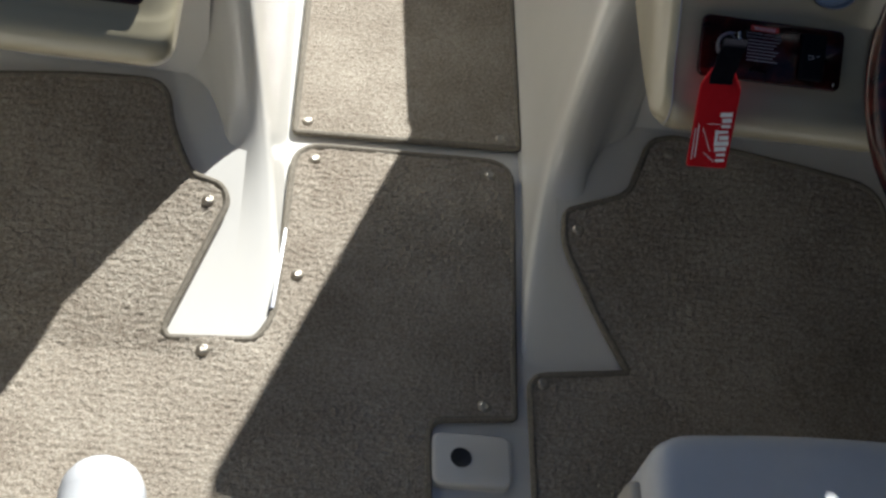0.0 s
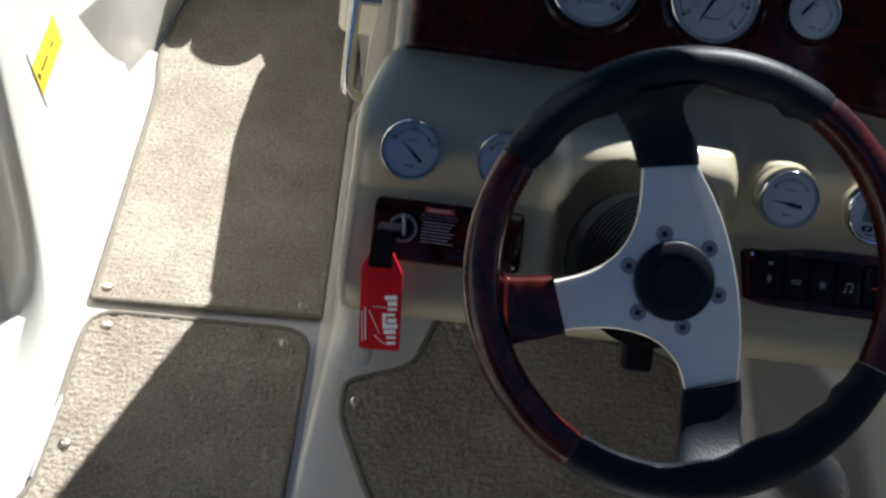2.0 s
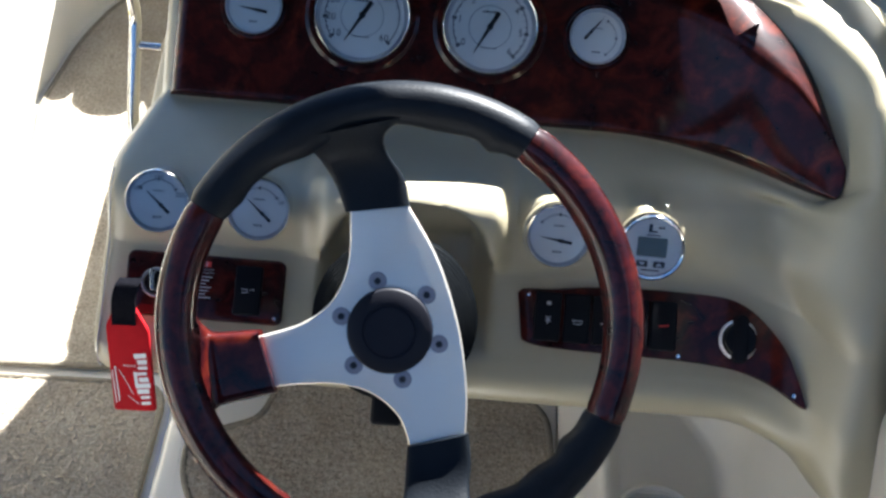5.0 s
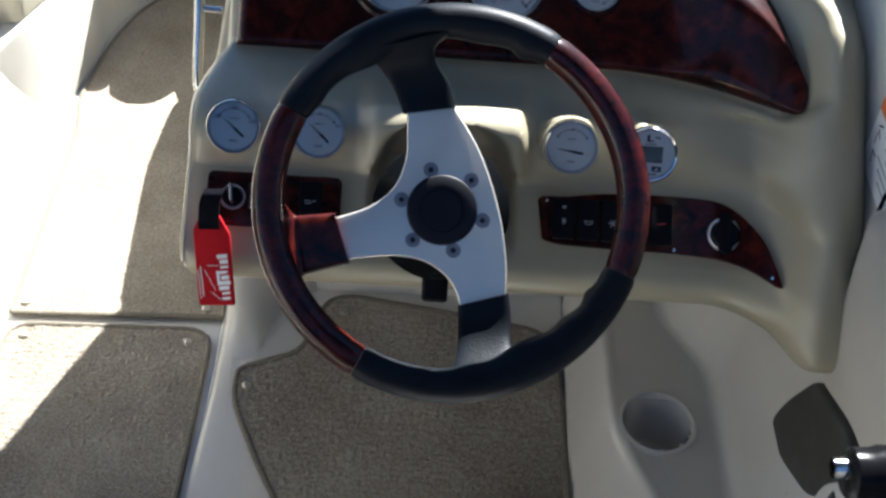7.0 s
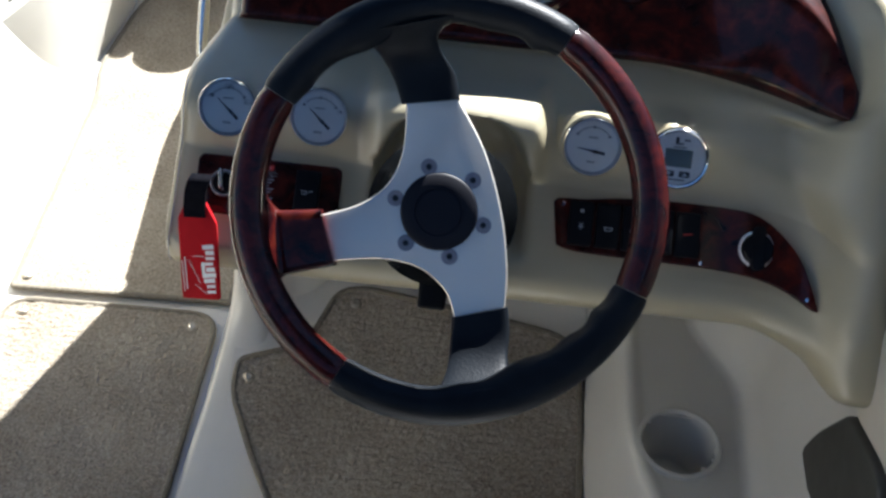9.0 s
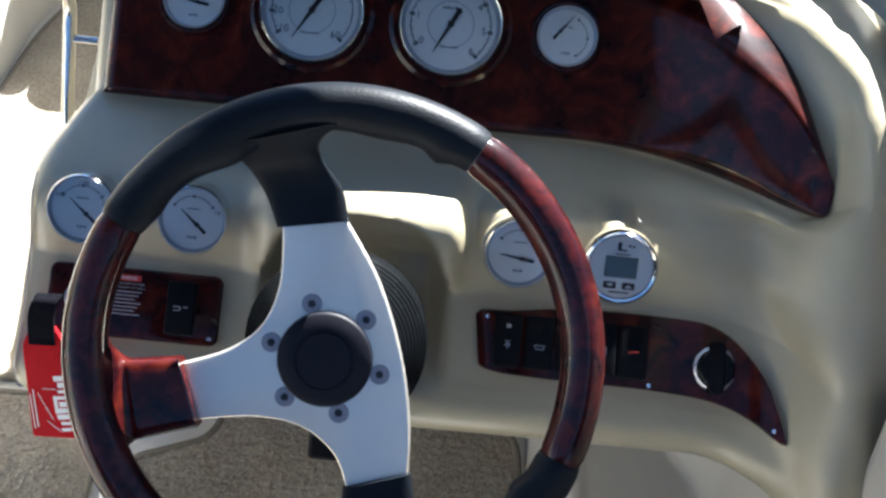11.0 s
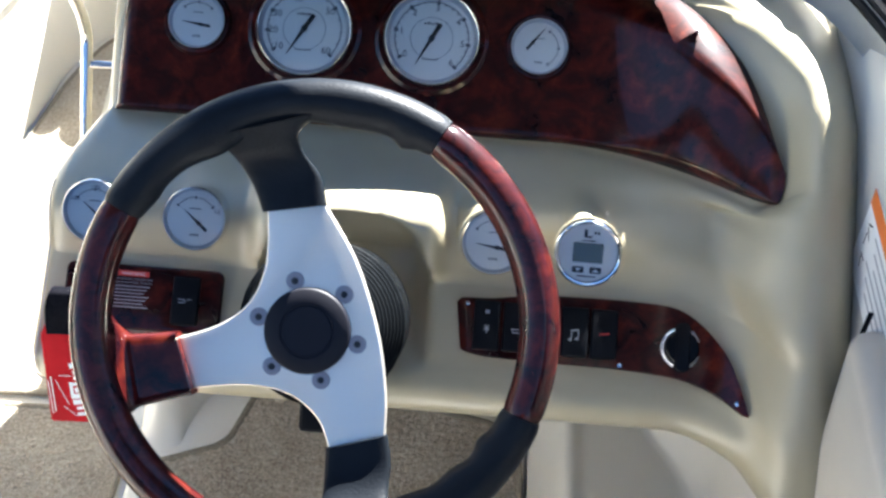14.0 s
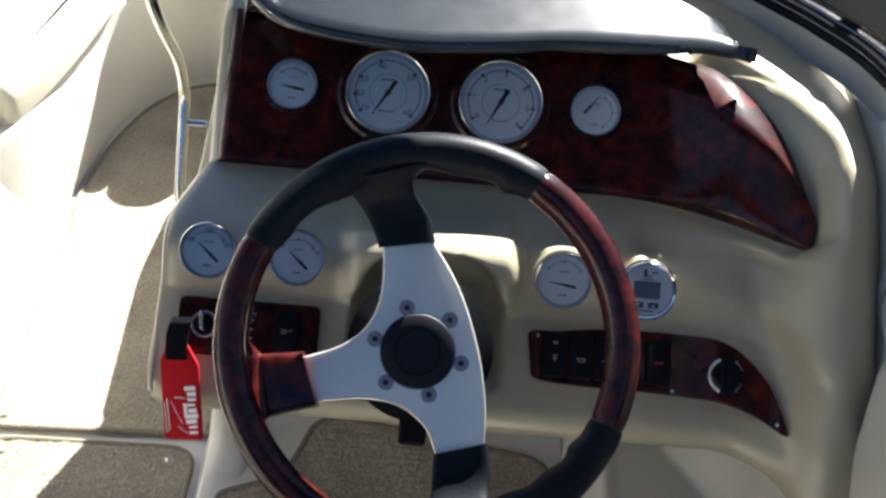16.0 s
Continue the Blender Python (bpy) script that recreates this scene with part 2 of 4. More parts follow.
def slab(outline, thick, edge=0.002, z0=0.0):
    """A plate from a 2D outline, its upper edge rounded."""
    bm = bmesh.new()
    pts = [Vector((x, y)) for x, y in outline]
    c = sum(pts, Vector((0, 0))) / len(pts)
    n = len(pts)

    def inset(d):
        out = []
        for i in range(n):
            e1, e2 = (pts[i] - pts[i - 1]), (pts[(i + 1) % n] - pts[i])
            if e1.length < 1e-9 or e2.length < 1e-9:
                e1 = e2 = pts[(i + 1) % n] - pts[i - 2]
            t = (e1.normalized() + e2.normalized())
            t = t.normalized() if t.length > 1e-6 else e2.normalized()
            out.append(pts[i] + area * Vector((-t.y, t.x)) * d)
        return out

    s = sum(pts[i - 1].x * pts[i].y - pts[i].x * pts[i - 1].y for i in range(n))
    area = 1 if s > 0 else -1
    rings = [(0, z0)]
    rings += [(edge * (1 - math.cos(a)), z0 + thick - edge + edge * math.sin(a)) for a in (0, radians(30), radians(60), radians(90))]
    vs = [[bm.verts.new((p.x, p.y, z)) for p in inset(d)] for d, z in rings]
    for a, b in zip(vs, vs[1:]):
        for k in range(n):
            bm.faces.new((a[k], a[(k + 1) % n], b[(k + 1) % n], b[k]))
    bm.faces.new(vs[-1])
    bm.faces.new(vs[0][::-1])
    return bm


def box(x0, x1, y0, y1, z0, z1, bevel=0.0, segments=3):
    bm = bmesh.new()
    bmesh.ops.create_cube(bm, size=1, matrix=Matrix.Translation(((x0 + x1) / 2, (y0 + y1) / 2, (z0 + z1) / 2)) @ Matrix.Diagonal((x1 - x0, y1 - y0, z1 - z0, 1)))
    if bevel:
        bmesh.ops.bevel(bm, geom=list(bm.edges), offset=bevel, segments=segments, profile=0.5, affect="EDGES")
    return bm


def smooth(a, b, x):
    t = min(1.0, max(0.0, (x - a) / (b - a)))
    return t * t * (3 - 2 * t)


def facing(origin, normal, right=(1, 0, 0)):
    """A pose whose z is the normal and whose x lies along right."""
    z = Vector(normal).normalized()
    x = Vector(right)
    x = (x - z * x.dot(z)).normalized()
    y = z.cross(x)
    return Matrix(((x.x, y.x, z.x, origin[0]), (x.y, y.y, z.y, origin[1]), (x.z, y.z, z.z, origin[2]), (0, 0, 0, 1)))


def words(name, text, size, material, parent, m, label="", align="CENTER"):
    cu = bpy.data.curves.new(name, "FONT")
    cu.body, cu.size, cu.align_x, cu.align_y, cu.extrude, cu.resolution_u = text, size, align, "CENTER", 0.0002, 2
    ob = new(name, cu)
    bpy.context.view_layer.update()
    me = bpy.data.meshes.new_from_object(ob.evaluated_get(bpy.context.evaluated_depsgraph_get()))
    bpy.data.objects.remove(ob)
    me.materials.clear()
    me.materials.append(material)
    ob = new(name, me)
    ob.parent = parent
    ob.matrix_basis = m
    if label:
        ob["label"] = label
    return ob


MID = 0.33  # the boat's centre line


def mirrored(bm):
    """The same shape on the other side of the centre line."""
    for v in bm.verts:
        v.co.x = 2 * MID - v.co.x
    bmesh.ops.reverse_faces(bm, faces=bm.faces)
    return bm

# ---- the hull liner, consoles and bow ----
ground = part("ground", grid([[(x, y, -0.62) for y in (-400, -30, 0, 30, 400)] for x in (-400, -30, 0, 30, 400)]), CONCRETE)
tagged(ground, "pale grey concrete yard round the boat", "ground", kind="structure")
floor = part("floor", box(-0.62, 1.3, -1.6, 2.25, -0.06, 0.0), WHITE)
tagged(floor, "white moulded gelcoat cockpit floor", "floor", kind="structure")
for nm, x0, x1 in (("wall_starboard", 1.30, 1.42), ("wall_port", -0.76, -0.62)):
    tagged(part(nm, box(x0, x1, -1.6, 2.3, -0.3, 0.72, 0.03), WHITE), "white gelcoat hull side along the cockpit", "hull", kind="structure")
# Dark wall behind the camera, added to hold back aft sky and bounce.
tagged(part("aft_light_blocker", box(-0.62, 1.30, -0.90, -0.75, -0.05, 1.25, 0.03), BLOCKER), "unseen navy wall added aft to cut sky and bounce light", "hull", kind="structure")
def hull_mesh():
    """Outer skin of the boat: a shallow vee bottom, flared sides and a rounded bow with its foredeck."""
    rows = []
    for y, half, deck in ((-1.78, 1.10, 0.70), (-1.0, 1.12, 0.72), (0.5, 1.12, 0.73), (1.6, 1.115, 0.72), (2.2, 1.10, 0.66), (2.5, 1.09, 0.58), (2.8, 0.98, 0.56), (3.05, 0.80, 0.56), (3.25, 0.55, 0.57), (3.36, 0.28, 0.58), (3.40, 0.02, 0.58)):
        lift = 0.10 + 0.28 * smooth(1.8, 3.4, y)
        inner = 0.99 if y < 2.3 else half * 0.5
        row = [(0.33 - inner, y, deck), (0.33 - half * 0.985, y, deck + 0.005), (0.33 - half, y, deck - 0.02), (0.33 - half * 0.985, y, deck - 0.10), (0.33 - half * 0.90, y, -0.25 + lift), (0.33 - half * 0.5, y, -0.42 + lift), (0.33, y, -0.60 + 1.5 * (lift - 0.10) + 0.0)]
        rows.append(row + [(0.66 - x, y_, z) for x, y_, z in row[-2::-1]])
    return grid(rows)


tagged(part("hull", hull_mesh(), WHITE, angle=40), "white gelcoat outer hull of the boat", "hull", kind="structure")
tagged(part("foredeck", slab([(-0.70, 2.44), (1.36, 2.44), (1.28, 2.78), (1.10, 3.03), (0.86, 3.22), (0.58, 3.33), (0.33, 3.36), (0.08, 3.33), (-0.20, 3.22), (-0.44, 3.03), (-0.62, 2.78)], 0.04, 0.01, 0.53), WHITE), "white gelcoat foredeck ahead of the bow seats", "deck", kind="structure")
tagged(part("transom", box(-0.70, 1.36, -1.80, -1.74, -0.2, 0.70, 0.02), WHITE), "white gelcoat transom", "hull", kind="structure")
# Unseen hoops, added only to carry the sheet that blocks the sky.
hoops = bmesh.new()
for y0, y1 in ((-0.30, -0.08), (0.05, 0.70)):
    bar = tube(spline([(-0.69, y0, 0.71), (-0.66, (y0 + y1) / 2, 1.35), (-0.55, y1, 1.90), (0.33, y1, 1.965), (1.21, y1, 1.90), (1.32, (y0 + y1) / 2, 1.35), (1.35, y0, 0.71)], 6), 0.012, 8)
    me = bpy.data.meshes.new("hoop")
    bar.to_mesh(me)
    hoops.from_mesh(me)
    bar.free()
tagged(part("sky_blocker_frame", hoops, STEEL), "bent steel hoops added under the unseen light-blocking sheet", "frame", kind="structure")


# Dark sheet above the view, added to cut sky light and darken reflections.
def sky_blocker_mesh():
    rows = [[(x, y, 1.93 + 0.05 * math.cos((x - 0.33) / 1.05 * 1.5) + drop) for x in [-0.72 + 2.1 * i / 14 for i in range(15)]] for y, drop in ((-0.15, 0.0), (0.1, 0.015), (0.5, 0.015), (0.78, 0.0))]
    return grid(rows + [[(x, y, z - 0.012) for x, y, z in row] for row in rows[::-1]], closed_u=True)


tagged(part("sky_blocker", sky_blocker_mesh(), BLOCKER), "unseen navy sheet added over the cockpit to block sky light", "canopy", kind="structure")
tagged(part("wall_bow", box(-0.62, 1.30, 2.3, 2.5, -0.3, 0.46, 0.03), WHITE), "white gelcoat bow bulkhead", "hull", kind="structure")


def pillar(lean_x, lean_y):
    """Console side beside the aisle: an upright moulding whose foot flares aft into a low tongue."""
    base = spline([(0.487, 1.53), (0.487, 1.3), (0.487, 1.1), (0.484, 0.93), (0.478, 0.815), (0.495, 0.789), (0.54, 0.79), (0.598, 0.795), (0.613, 0.803), (0.585, 0.845),
                   (0.556, 0.905), (0.535, 0.975), (0.546, 1.032), (0.612, 1.060), (0.640, 1.105), (0.650, 1.145), (0.655, 1.25)], 6)
    top = spline([(0.505, 1.53), (0.505, 1.4), (0.504, 1.22), (0.504, 1.12), (0.506, 1.075), (0.512, 1.062), (0.522, 1.056), (0.534, 1.058), (0.545, 1.064), (0.556, 1.072),
                  (0.568, 1.082), (0.580, 1.092), (0.592, 1.10), (0.606, 1.108), (0.618, 1.117), (0.628, 1.14), (0.635, 1.25)], 6)
    rows = []
    for k in range(41):
        z = 0.47 * (k / 40) ** 1.8
        row = []
        for b, t in zip(base, top):
            f = 1 - math.exp(-z / 0.034)
            row.append((b.x + (t.x + lean_x * z - b.x) * f, b.y + (t.y + lean_y * z * (b.y < 1.45) - b.y) * f, z - 0.002))
        rows.append(row)
    return grid(rows)


for nm, side in (("console_wall_starboard", False), ("console_wall_port", True)):
    bm = pillar(0.20, 0.35) if side else pillar(0.03, 0.12)
    tagged(part(nm, mirrored(bm) if side else bm, WHITE, angle=80), "white moulded console side flaring into the floor", "console", kind="structure")


# Dash outline in (y, z), from the underside of the lip up to the top behind the gauges.
DASH = [(1.10, 0.425), (0.90, 0.428), (0.836, 0.434), (0.818, 0.444), (0.806, 0.462), (0.810, 0.480), (0.824, 0.490), (0.836, 0.4965), (0.862, 0.5155), (0.887, 0.534), (0.8925, 0.539),
        (0.897, 0.548), (0.9085, 0.5685), (0.920, 0.5785), (0.934, 0.5835), (0.951, 0.5865), (0.99, 0.588), (1.035, 0.587), (1.045, 0.592), (1.10, 0.641), (1.16, 0.694), (1.172, 0.702), (1.20, 0.708), (1.32, 0.72), (1.55, 0.72)]
# The starboard end of the dash, a rounded crest along the gunwale, place by place with DASH.
CREST = [(1.10, 0.425), (0.82, 0.427), (0.752, 0.430), (0.733, 0.440), (0.722, 0.458), (0.726, 0.474), (0.738, 0.492), (0.752, 0.511), (0.772, 0.533), (0.790, 0.553), (0.800, 0.564),
         (0.808, 0.575), (0.822, 0.588), (0.838, 0.602), (0.852, 0.614), (0.868, 0.627), (0.886, 0.641), (0.904, 0.656), (0.918, 0.667), (0.970, 0.701), (1.03, 0.714), (1.06, 0.716), (1.10, 0.716), (1.30, 0.720), (1.55, 0.720)]


def along(line, k):
    """Place k on an outline, rounded up to the foot of the gauge panel."""
    i = min(int(k), len(line) - 2)
    f = k - i
    if i >= 17:
        return tuple(line[i][n] * (1 - f) + line[i + 1][n] * f for n in (0, 1))
    p0, p1, p2, p3 = line[max(0, i - 1)], line[i], line[i + 1], line[i + 2] if i < 16 else line[17]
    return tuple(0.5 * (2 * p1[n] + (p2[n] - p0[n]) * f + (2 * p0[n] - 5 * p1[n] + 4 * p2[n] - p3[n]) * f * f + (3 * p1[n] - p0[n] - 3 * p2[n] + p3[n]) * f ** 3) for n in (0, 1))


def crest_z(y):
    for (ya, za), (yb, zb) in zip(CREST[4:], CREST[5:]):
        if ya <= y <= yb:
            return za + (zb - za) * (y - ya) / (yb - ya)
    return CREST[4][1] if y < CREST[4][0] else CREST[-1][1]


def sweep(x):
    return max(0.0, (x - 1.07) / 0.13) ** 2 * 0.115


def dash_point(k, x, pod=True, rise=1.0):
    """Place k (may be broken) along the dash outline at x: the whole sweeps aft to starboard, and a pocket takes the column."""
    y, z = along(DASH, k)
    low = smooth(15, 17, k)
    s_low = sweep(min(x, 1.178))
    s_high = max(0.0, (min(x, 1.178) - 0.95) / 0.20) ** 2 * 0.10
    if rise and 10 < k < 17:
        # the front edge of the shelf grows softer to starboard
        (ay, az), (by, bz), t = DASH[10], DASH[17], (k - 10) / 7
        soft = (0.15 * smooth(0.99, 1.08, x) + 0.45 * smooth(1.06, 1.13, x)) * math.sin(math.pi * t)
        y += (ay + (by - ay) * t - y) * soft
        z += (az + (bz - az) * t - z) * soft
    y -= s_low * (1 - low) + s_high * low
    z += 0.3 * s_low * smooth(5, 7, k) * (1 - low)
    z += low * 0.025 * max(0.0, (x - 0.95) / 0.20) ** 2
    if pod:
        # a hood over the column pocket and one over each of the two gauges beside it
        around = smooth(0.684, 0.706, x) * (1 - smooth(0.856, 0.876, x)) * (1 - 0.35 * min(1.0, abs(x - 0.790) / 0.09) ** 3)
        over = smooth(8.0, 13.0, k) * (1 - smooth(14.4, 16.4, k))
        # the third arch is a wide low rise added to shade the rocker switches
        arches = max(a * max(0.0, 1 - ((x - c) / w) ** 2) ** 1.1 for c, w, a in ((0.912, 0.035, 0.90), (0.990, 0.021, 0.75), (0.985, 0.065, 0.26)))
        hood = max(1.0 * around * over, arches * smooth(11.0, 13.3, k) * (1 - smooth(14.2, 15.8, k)))
        y -= 0.017 * hood
        z += 0.024 * hood
        corner = 13.3 - 2.6 * min(1.0, abs(x - 0.781) / 0.080) ** 3
        pocket = smooth(0.700, 0.722, x) * (1 - smooth(0.840, 0.862, x)) * smooth(5.8, 8.0, k) * (1 - smooth(corner - 1.7, corner, k))
        y += 0.055 * pocket
        z -= 0.012 * pocket
    if rise:
        z -= 0.02 * smooth(1.0, 1.06, x) * smooth(19.6, 21, k)
        high = smooth(14.5, 18.5, k)
        edge = max(1.05, min(1.163, 1.177 - 0.56 * max(0.0, y - 0.973)) - 0.5 * max(0.0, y - 1.09))
        aft = 1.140 - 0.035 * smooth(9.0, 13.0, k)
        start = aft + (edge - 0.010 - aft) * high
        top = 1.185 + (edge + 0.022 - 1.185) * high
        w = smooth(start, top, x)
        cy, cz = along(CREST, k)
        y, z = y + (cy + (y - cy) * high - y) * w, z + (cz + (crest_z(y) - cz) * high - z) * w
        u = max(0.0, (x - top) / (1.226 - top))
        y, z = y + 0.020 * u * u * smooth(4, 8, k), z - 0.036 * u * u * smooth(5, 10, k)
    return y, z


def dash_shell(x_end=1.222, pod=True, x0=0.505):
    xs = [x0, x0 + 0.0015, x0 + 0.006, x0 + 0.013, x0 + 0.022]
    x = x0 + 0.03
    while x < x_end:
        xs.append(x)
        x += 0.0045
    xs.append(x_end)
    ks = [a + b / 6 for a in range(len(DASH) - 1) for b in range(6)] + [len(DASH) - 1]
    centre = Vector((1.05, 0.50))
    rows = []
    for x in xs:
        d = 0.022 * (1 - math.sqrt(max(0.0, 1 - (1 - min(1.0, (x - x0) / 0.022)) ** 2)))
        row = []
        for k in ks:
            y, z = dash_point(k, x, pod)
            p = Vector((y, z))
            p += (centre - p).normalized() * d
            row.append((x + 0.027 * smooth(14.5, 18.5, k) * (1 - smooth(x0, x0 + 0.06, x)), p.x, p.y))
        rows.append(row)
    bm = grid(rows)
    bm.verts.ensure_lookup_table()
    bm.faces.new([bm.verts[j] for j in range(len(ks))])
    return bm


dash = thing("dashboard", "cream moulded helm dashboard with a rounded lower lip", "dashboard")
part("dash_shell", dash_shell(), CREAM, dash, "cream moulded dash shell", angle=60)
port_dash = thing("dashboard", "cream moulded passenger dashboard with a rounded lower lip", "dashboard")
part("dash_shell", mirrored(dash_shell(1.25, False, 0.612)), CREAM, port_dash, angle=60)

# aisle side above the pillar, up to the dash
for nm, side in (("console_side_starboard", False), ("console_side_port", True)):
    lean, start = (0.20, 1.235) if side else (0.03, 1.125)
    bm = grid([[(0.5045 + lean * z + 0.13 * max(0.0, z - 0.44) * (1.53 - y) / 0.4, y, z) for y in (start, 1.3, 1.4, 1.53)] for z in (0.44, 0.55, 0.70, 0.84)])
    tagged(part(nm, mirrored(bm) if side else bm, WHITE), "white gelcoat console side along the aisle", "console", kind="structure")
    bm = box(0.60 if side else 0.507, 1.30, 1.531, 1.56, 0.0, 0.84)
    tagged(part("bulkhead_" + nm[13:], mirrored(bm) if side else bm, WHITE), "white gelcoat bulkhead in front of the console", "bulkhead", kind="structure")
    bm = grid([[(x, 1.135 + 0.02 * smooth(0.9, 1.0, x), z) for x in (0.60, 0.8, 0.95, 1.1, 1.30)] for z in (-0.02, 0.1, 0.3, 0.44)])
    tagged(part("footwell_" + nm[13:], mirrored(bm) if side else bm, WHITE), "white gelcoat wall at the front of the footwell", "footwell", kind="structure")


def helm_z(y):
    return max(0.004, 0.004 + 0.25 * (y - 0.77))


# side ledge of the helm footwell, with the cup holder
def ledge():
    rows = []
    for k in range(61):
        y = 0.30 + 0.84 * k / 60
        inner = 1.028 + 0.085 * smooth(0.92, 0.60, y)
        outer = 1.160 - 0.055 * smooth(0.95, 1.08, y)
        zt = 0.155
        row = [(0.985, y, -0.01), (0.988, y, helm_z(y) + 0.012), (inner - 0.014, y, zt - 0.030), (inner - 0.007, y, zt - 0.006), (inner, y, zt + 0.001), (inner + 0.008, y, zt + 0.001), (inner + 0.014, y, zt - 0.003)]
        row += [(inner + 0.014 + (outer - inner - 0.014) * j / 22, y, zt - 0.003) for j in range(1, 23)]
        row += [(outer + 0.010, y, zt + 0.004), (outer + 0.022, y, zt + 0.03), (max(1.195, outer + 0.03), y, zt + 0.12), (1.215, y, 0.30), (1.225, y, 0.45)]
        rows.append(row)
    bm = grid(rows)
    gone = [f for f in bm.faces if (f.calc_center_median().xy - Vector((1.087, 0.877))).length < 0.046 and 0.14 < f.calc_center_median().z < 0.156]
    bmesh.ops.delete(bm, geom=gone, context="FACES")
    return bm


tagged(part("side_ledge", ledge(), WHITE, angle=70), "white moulded ledge with a cup holder beside the helm floor", "ledge", kind="structure")
cup = thing("cup_holder", "white moulded cup holder sunk in the side ledge", "cup holder", pose(1.087, 0.877, 0.152))
part("rim", lathe([(0.0535, -0.002), (0.0515, 0.0040), (0.049, 0.0052), (0.0465, 0.005), (0.0445, 0.001)]), WHITE, cup, "rounded white lip")
part("cup", lathe([(0.0445, 0.001), (0.041, -0.03), (0.038, -0.075), (0.034, -0.08), (0.0, -0.08)]), WHITE, cup)


# ---- carpets ----
def inside(p, poly):
    x, y, hit = p[0], p[1], False
    for (ax, ay), (bx, by) in zip(poly, poly[1:] + poly[:1]):
        if (ay > y) != (by > y) and x < (bx - ax) * (y - ay) / (by - ay) + ax:
            hit = not hit
    return hit


def carpet(name, outline, label, height=lambda x, y: 0.0, step=0.0026, snaps=(), thick=0.008, relief=1.0, fine=0.40):
    """A cut piece of loop carpet with a bound edge and snap fasteners."""
    poly = [(p.x, p.y) for p in outline]
    ob = thing(name, label, "carpet")
    xs, ys = [p[0] for p in poly], [p[1] for p in poly]
    bm = bmesh.new()
    for y0, y1, cell in ((min(ys), min(fine, max(ys)), 0.02), (max(fine, min(ys)), max(ys), step)):
        nx, ny = int((max(xs) - min(xs)) / cell) + 2, max(0, int(math.ceil((y1 - y0) / cell)))
        vs = {}

        def vert(i, j):
            if (i, j) not in vs:
                x, y = min(xs) + i * cell, y0 + j * cell
                q = Vector((x, y, 0.0))
                loops = Vector((x * 150, y * 180, 0))
                pile = relief * (0.0005 * math.sin(y * 780 + 3.0 * noise.noise(q * 40)) + 0.0016 * noise.noise(loops) + 0.0024 * noise.noise(q * 240 + Vector((7, 3, 1)))) + 0.0010 * noise.noise(q * 14)
                vs[i, j] = bm.verts.new((x, y, height(x, y) + thick + pile))
            return vs[i, j]

        for i in range(nx):
            for j in range(ny):
                if inside((min(xs) + (i + 0.5) * cell, y0 + (j + 0.5) * cell), poly):
                    bm.faces.new((vert(i, j), vert(i + 1, j), vert(i + 1, j + 1), vert(i, j + 1)))
    part("carpet_face", bm, CARPET, ob, angle=180)
    part("binding", tube([(x, y, height(x, y) + thick * 0.75) for x, y in poly], 0.0046, 8, closed=True), BIND, ob, "tan bound carpet edge")
    for x, y in snaps:
        part("snap", lathe([(0.0078, -0.001), (0.0078, 0.0012), (0.0065, 0.003), (0.0035, 0.0038), (0.003, 0.0032), (0.0, 0.003)], 16), SNAP, ob, "round tarnished snap fastener", pose(x, y, height(x, y) + thick - 0.0004))
    return ob


def rounded(points, r=0.03, steps=5):
    """A 2D outline with its corners rounded; a point may carry its own radius."""
    out, n = [], len(points)
    for i, p in enumerate(points):
        a, b, c = Vector(points[i - 1][:2]), Vector(p[:2]), Vector(points[(i + 1) % n][:2])
        d = min(p[2] if len(p) > 2 else r, (a - b).length * 0.48, (c - b).length * 0.48)
        s, e = b + (a - b).normalized() * d, b + (c - b).normalized() * d
        out += [s * (1 - t) ** 2 + b * 2 * t * (1 - t) + e * t * t for t in (k / steps for k in range(steps + 1))]
    return [Vector((p.x, p.y, 0)) for p in out]


def port_z(x, y):
    return (helm_z(y) - 0.004) * smooth(0.15, 0.10, x)


cockpit = rounded([(0.477, 1.116, 0.04), (0.183, 1.108, 0.04), (0.172, 0.835, 0.03), (0.153, 0.801, 0.012), (0.050, 0.791, 0.012), (0.044, 0.803, 0.008), (0.104, 0.965, 0.02), (0.094, 0.986, 0.012), (0.055, 0.996, 0.012),
                   (0.026, 1.05), (0.012, 1.115, 0.03), (-0.098, 1.110), (-0.56, 1.05), (-0.56, -1.55), (0.470, -1.55), (0.462, 0.60, 0.006), (0.362, 0.60, 0.02), (0.362, 0.714, 0.02), (0.466, 0.724, 0.006)])
carpet("cockpit_carpet", cockpit, "beige loop-pile cockpit carpet snapped to the white floor", height=port_z, snaps=[(0.209, 1.085), (0.446, 1.089), (0.197, 0.899), (0.093, 0.780), (0.429, 0.736), (0.080, 0.963)])
aisle = rounded([(0.488, 1.142, 0.006), (0.180, 1.129, 0.006), (0.190, 1.56), (0.176, 1.63), (0.20, 1.80), (0.24, 1.915), (0.30, 1.985), (0.36, 2.01), (0.46, 1.97), (0.49, 1.85), (0.490, 1.56)], 0.05)
carpet("bow_carpet", aisle, "beige loop-pile carpet in the walkway to the bow", relief=0.55, snaps=[(0.196, 1.149), (0.463, 1.156)])
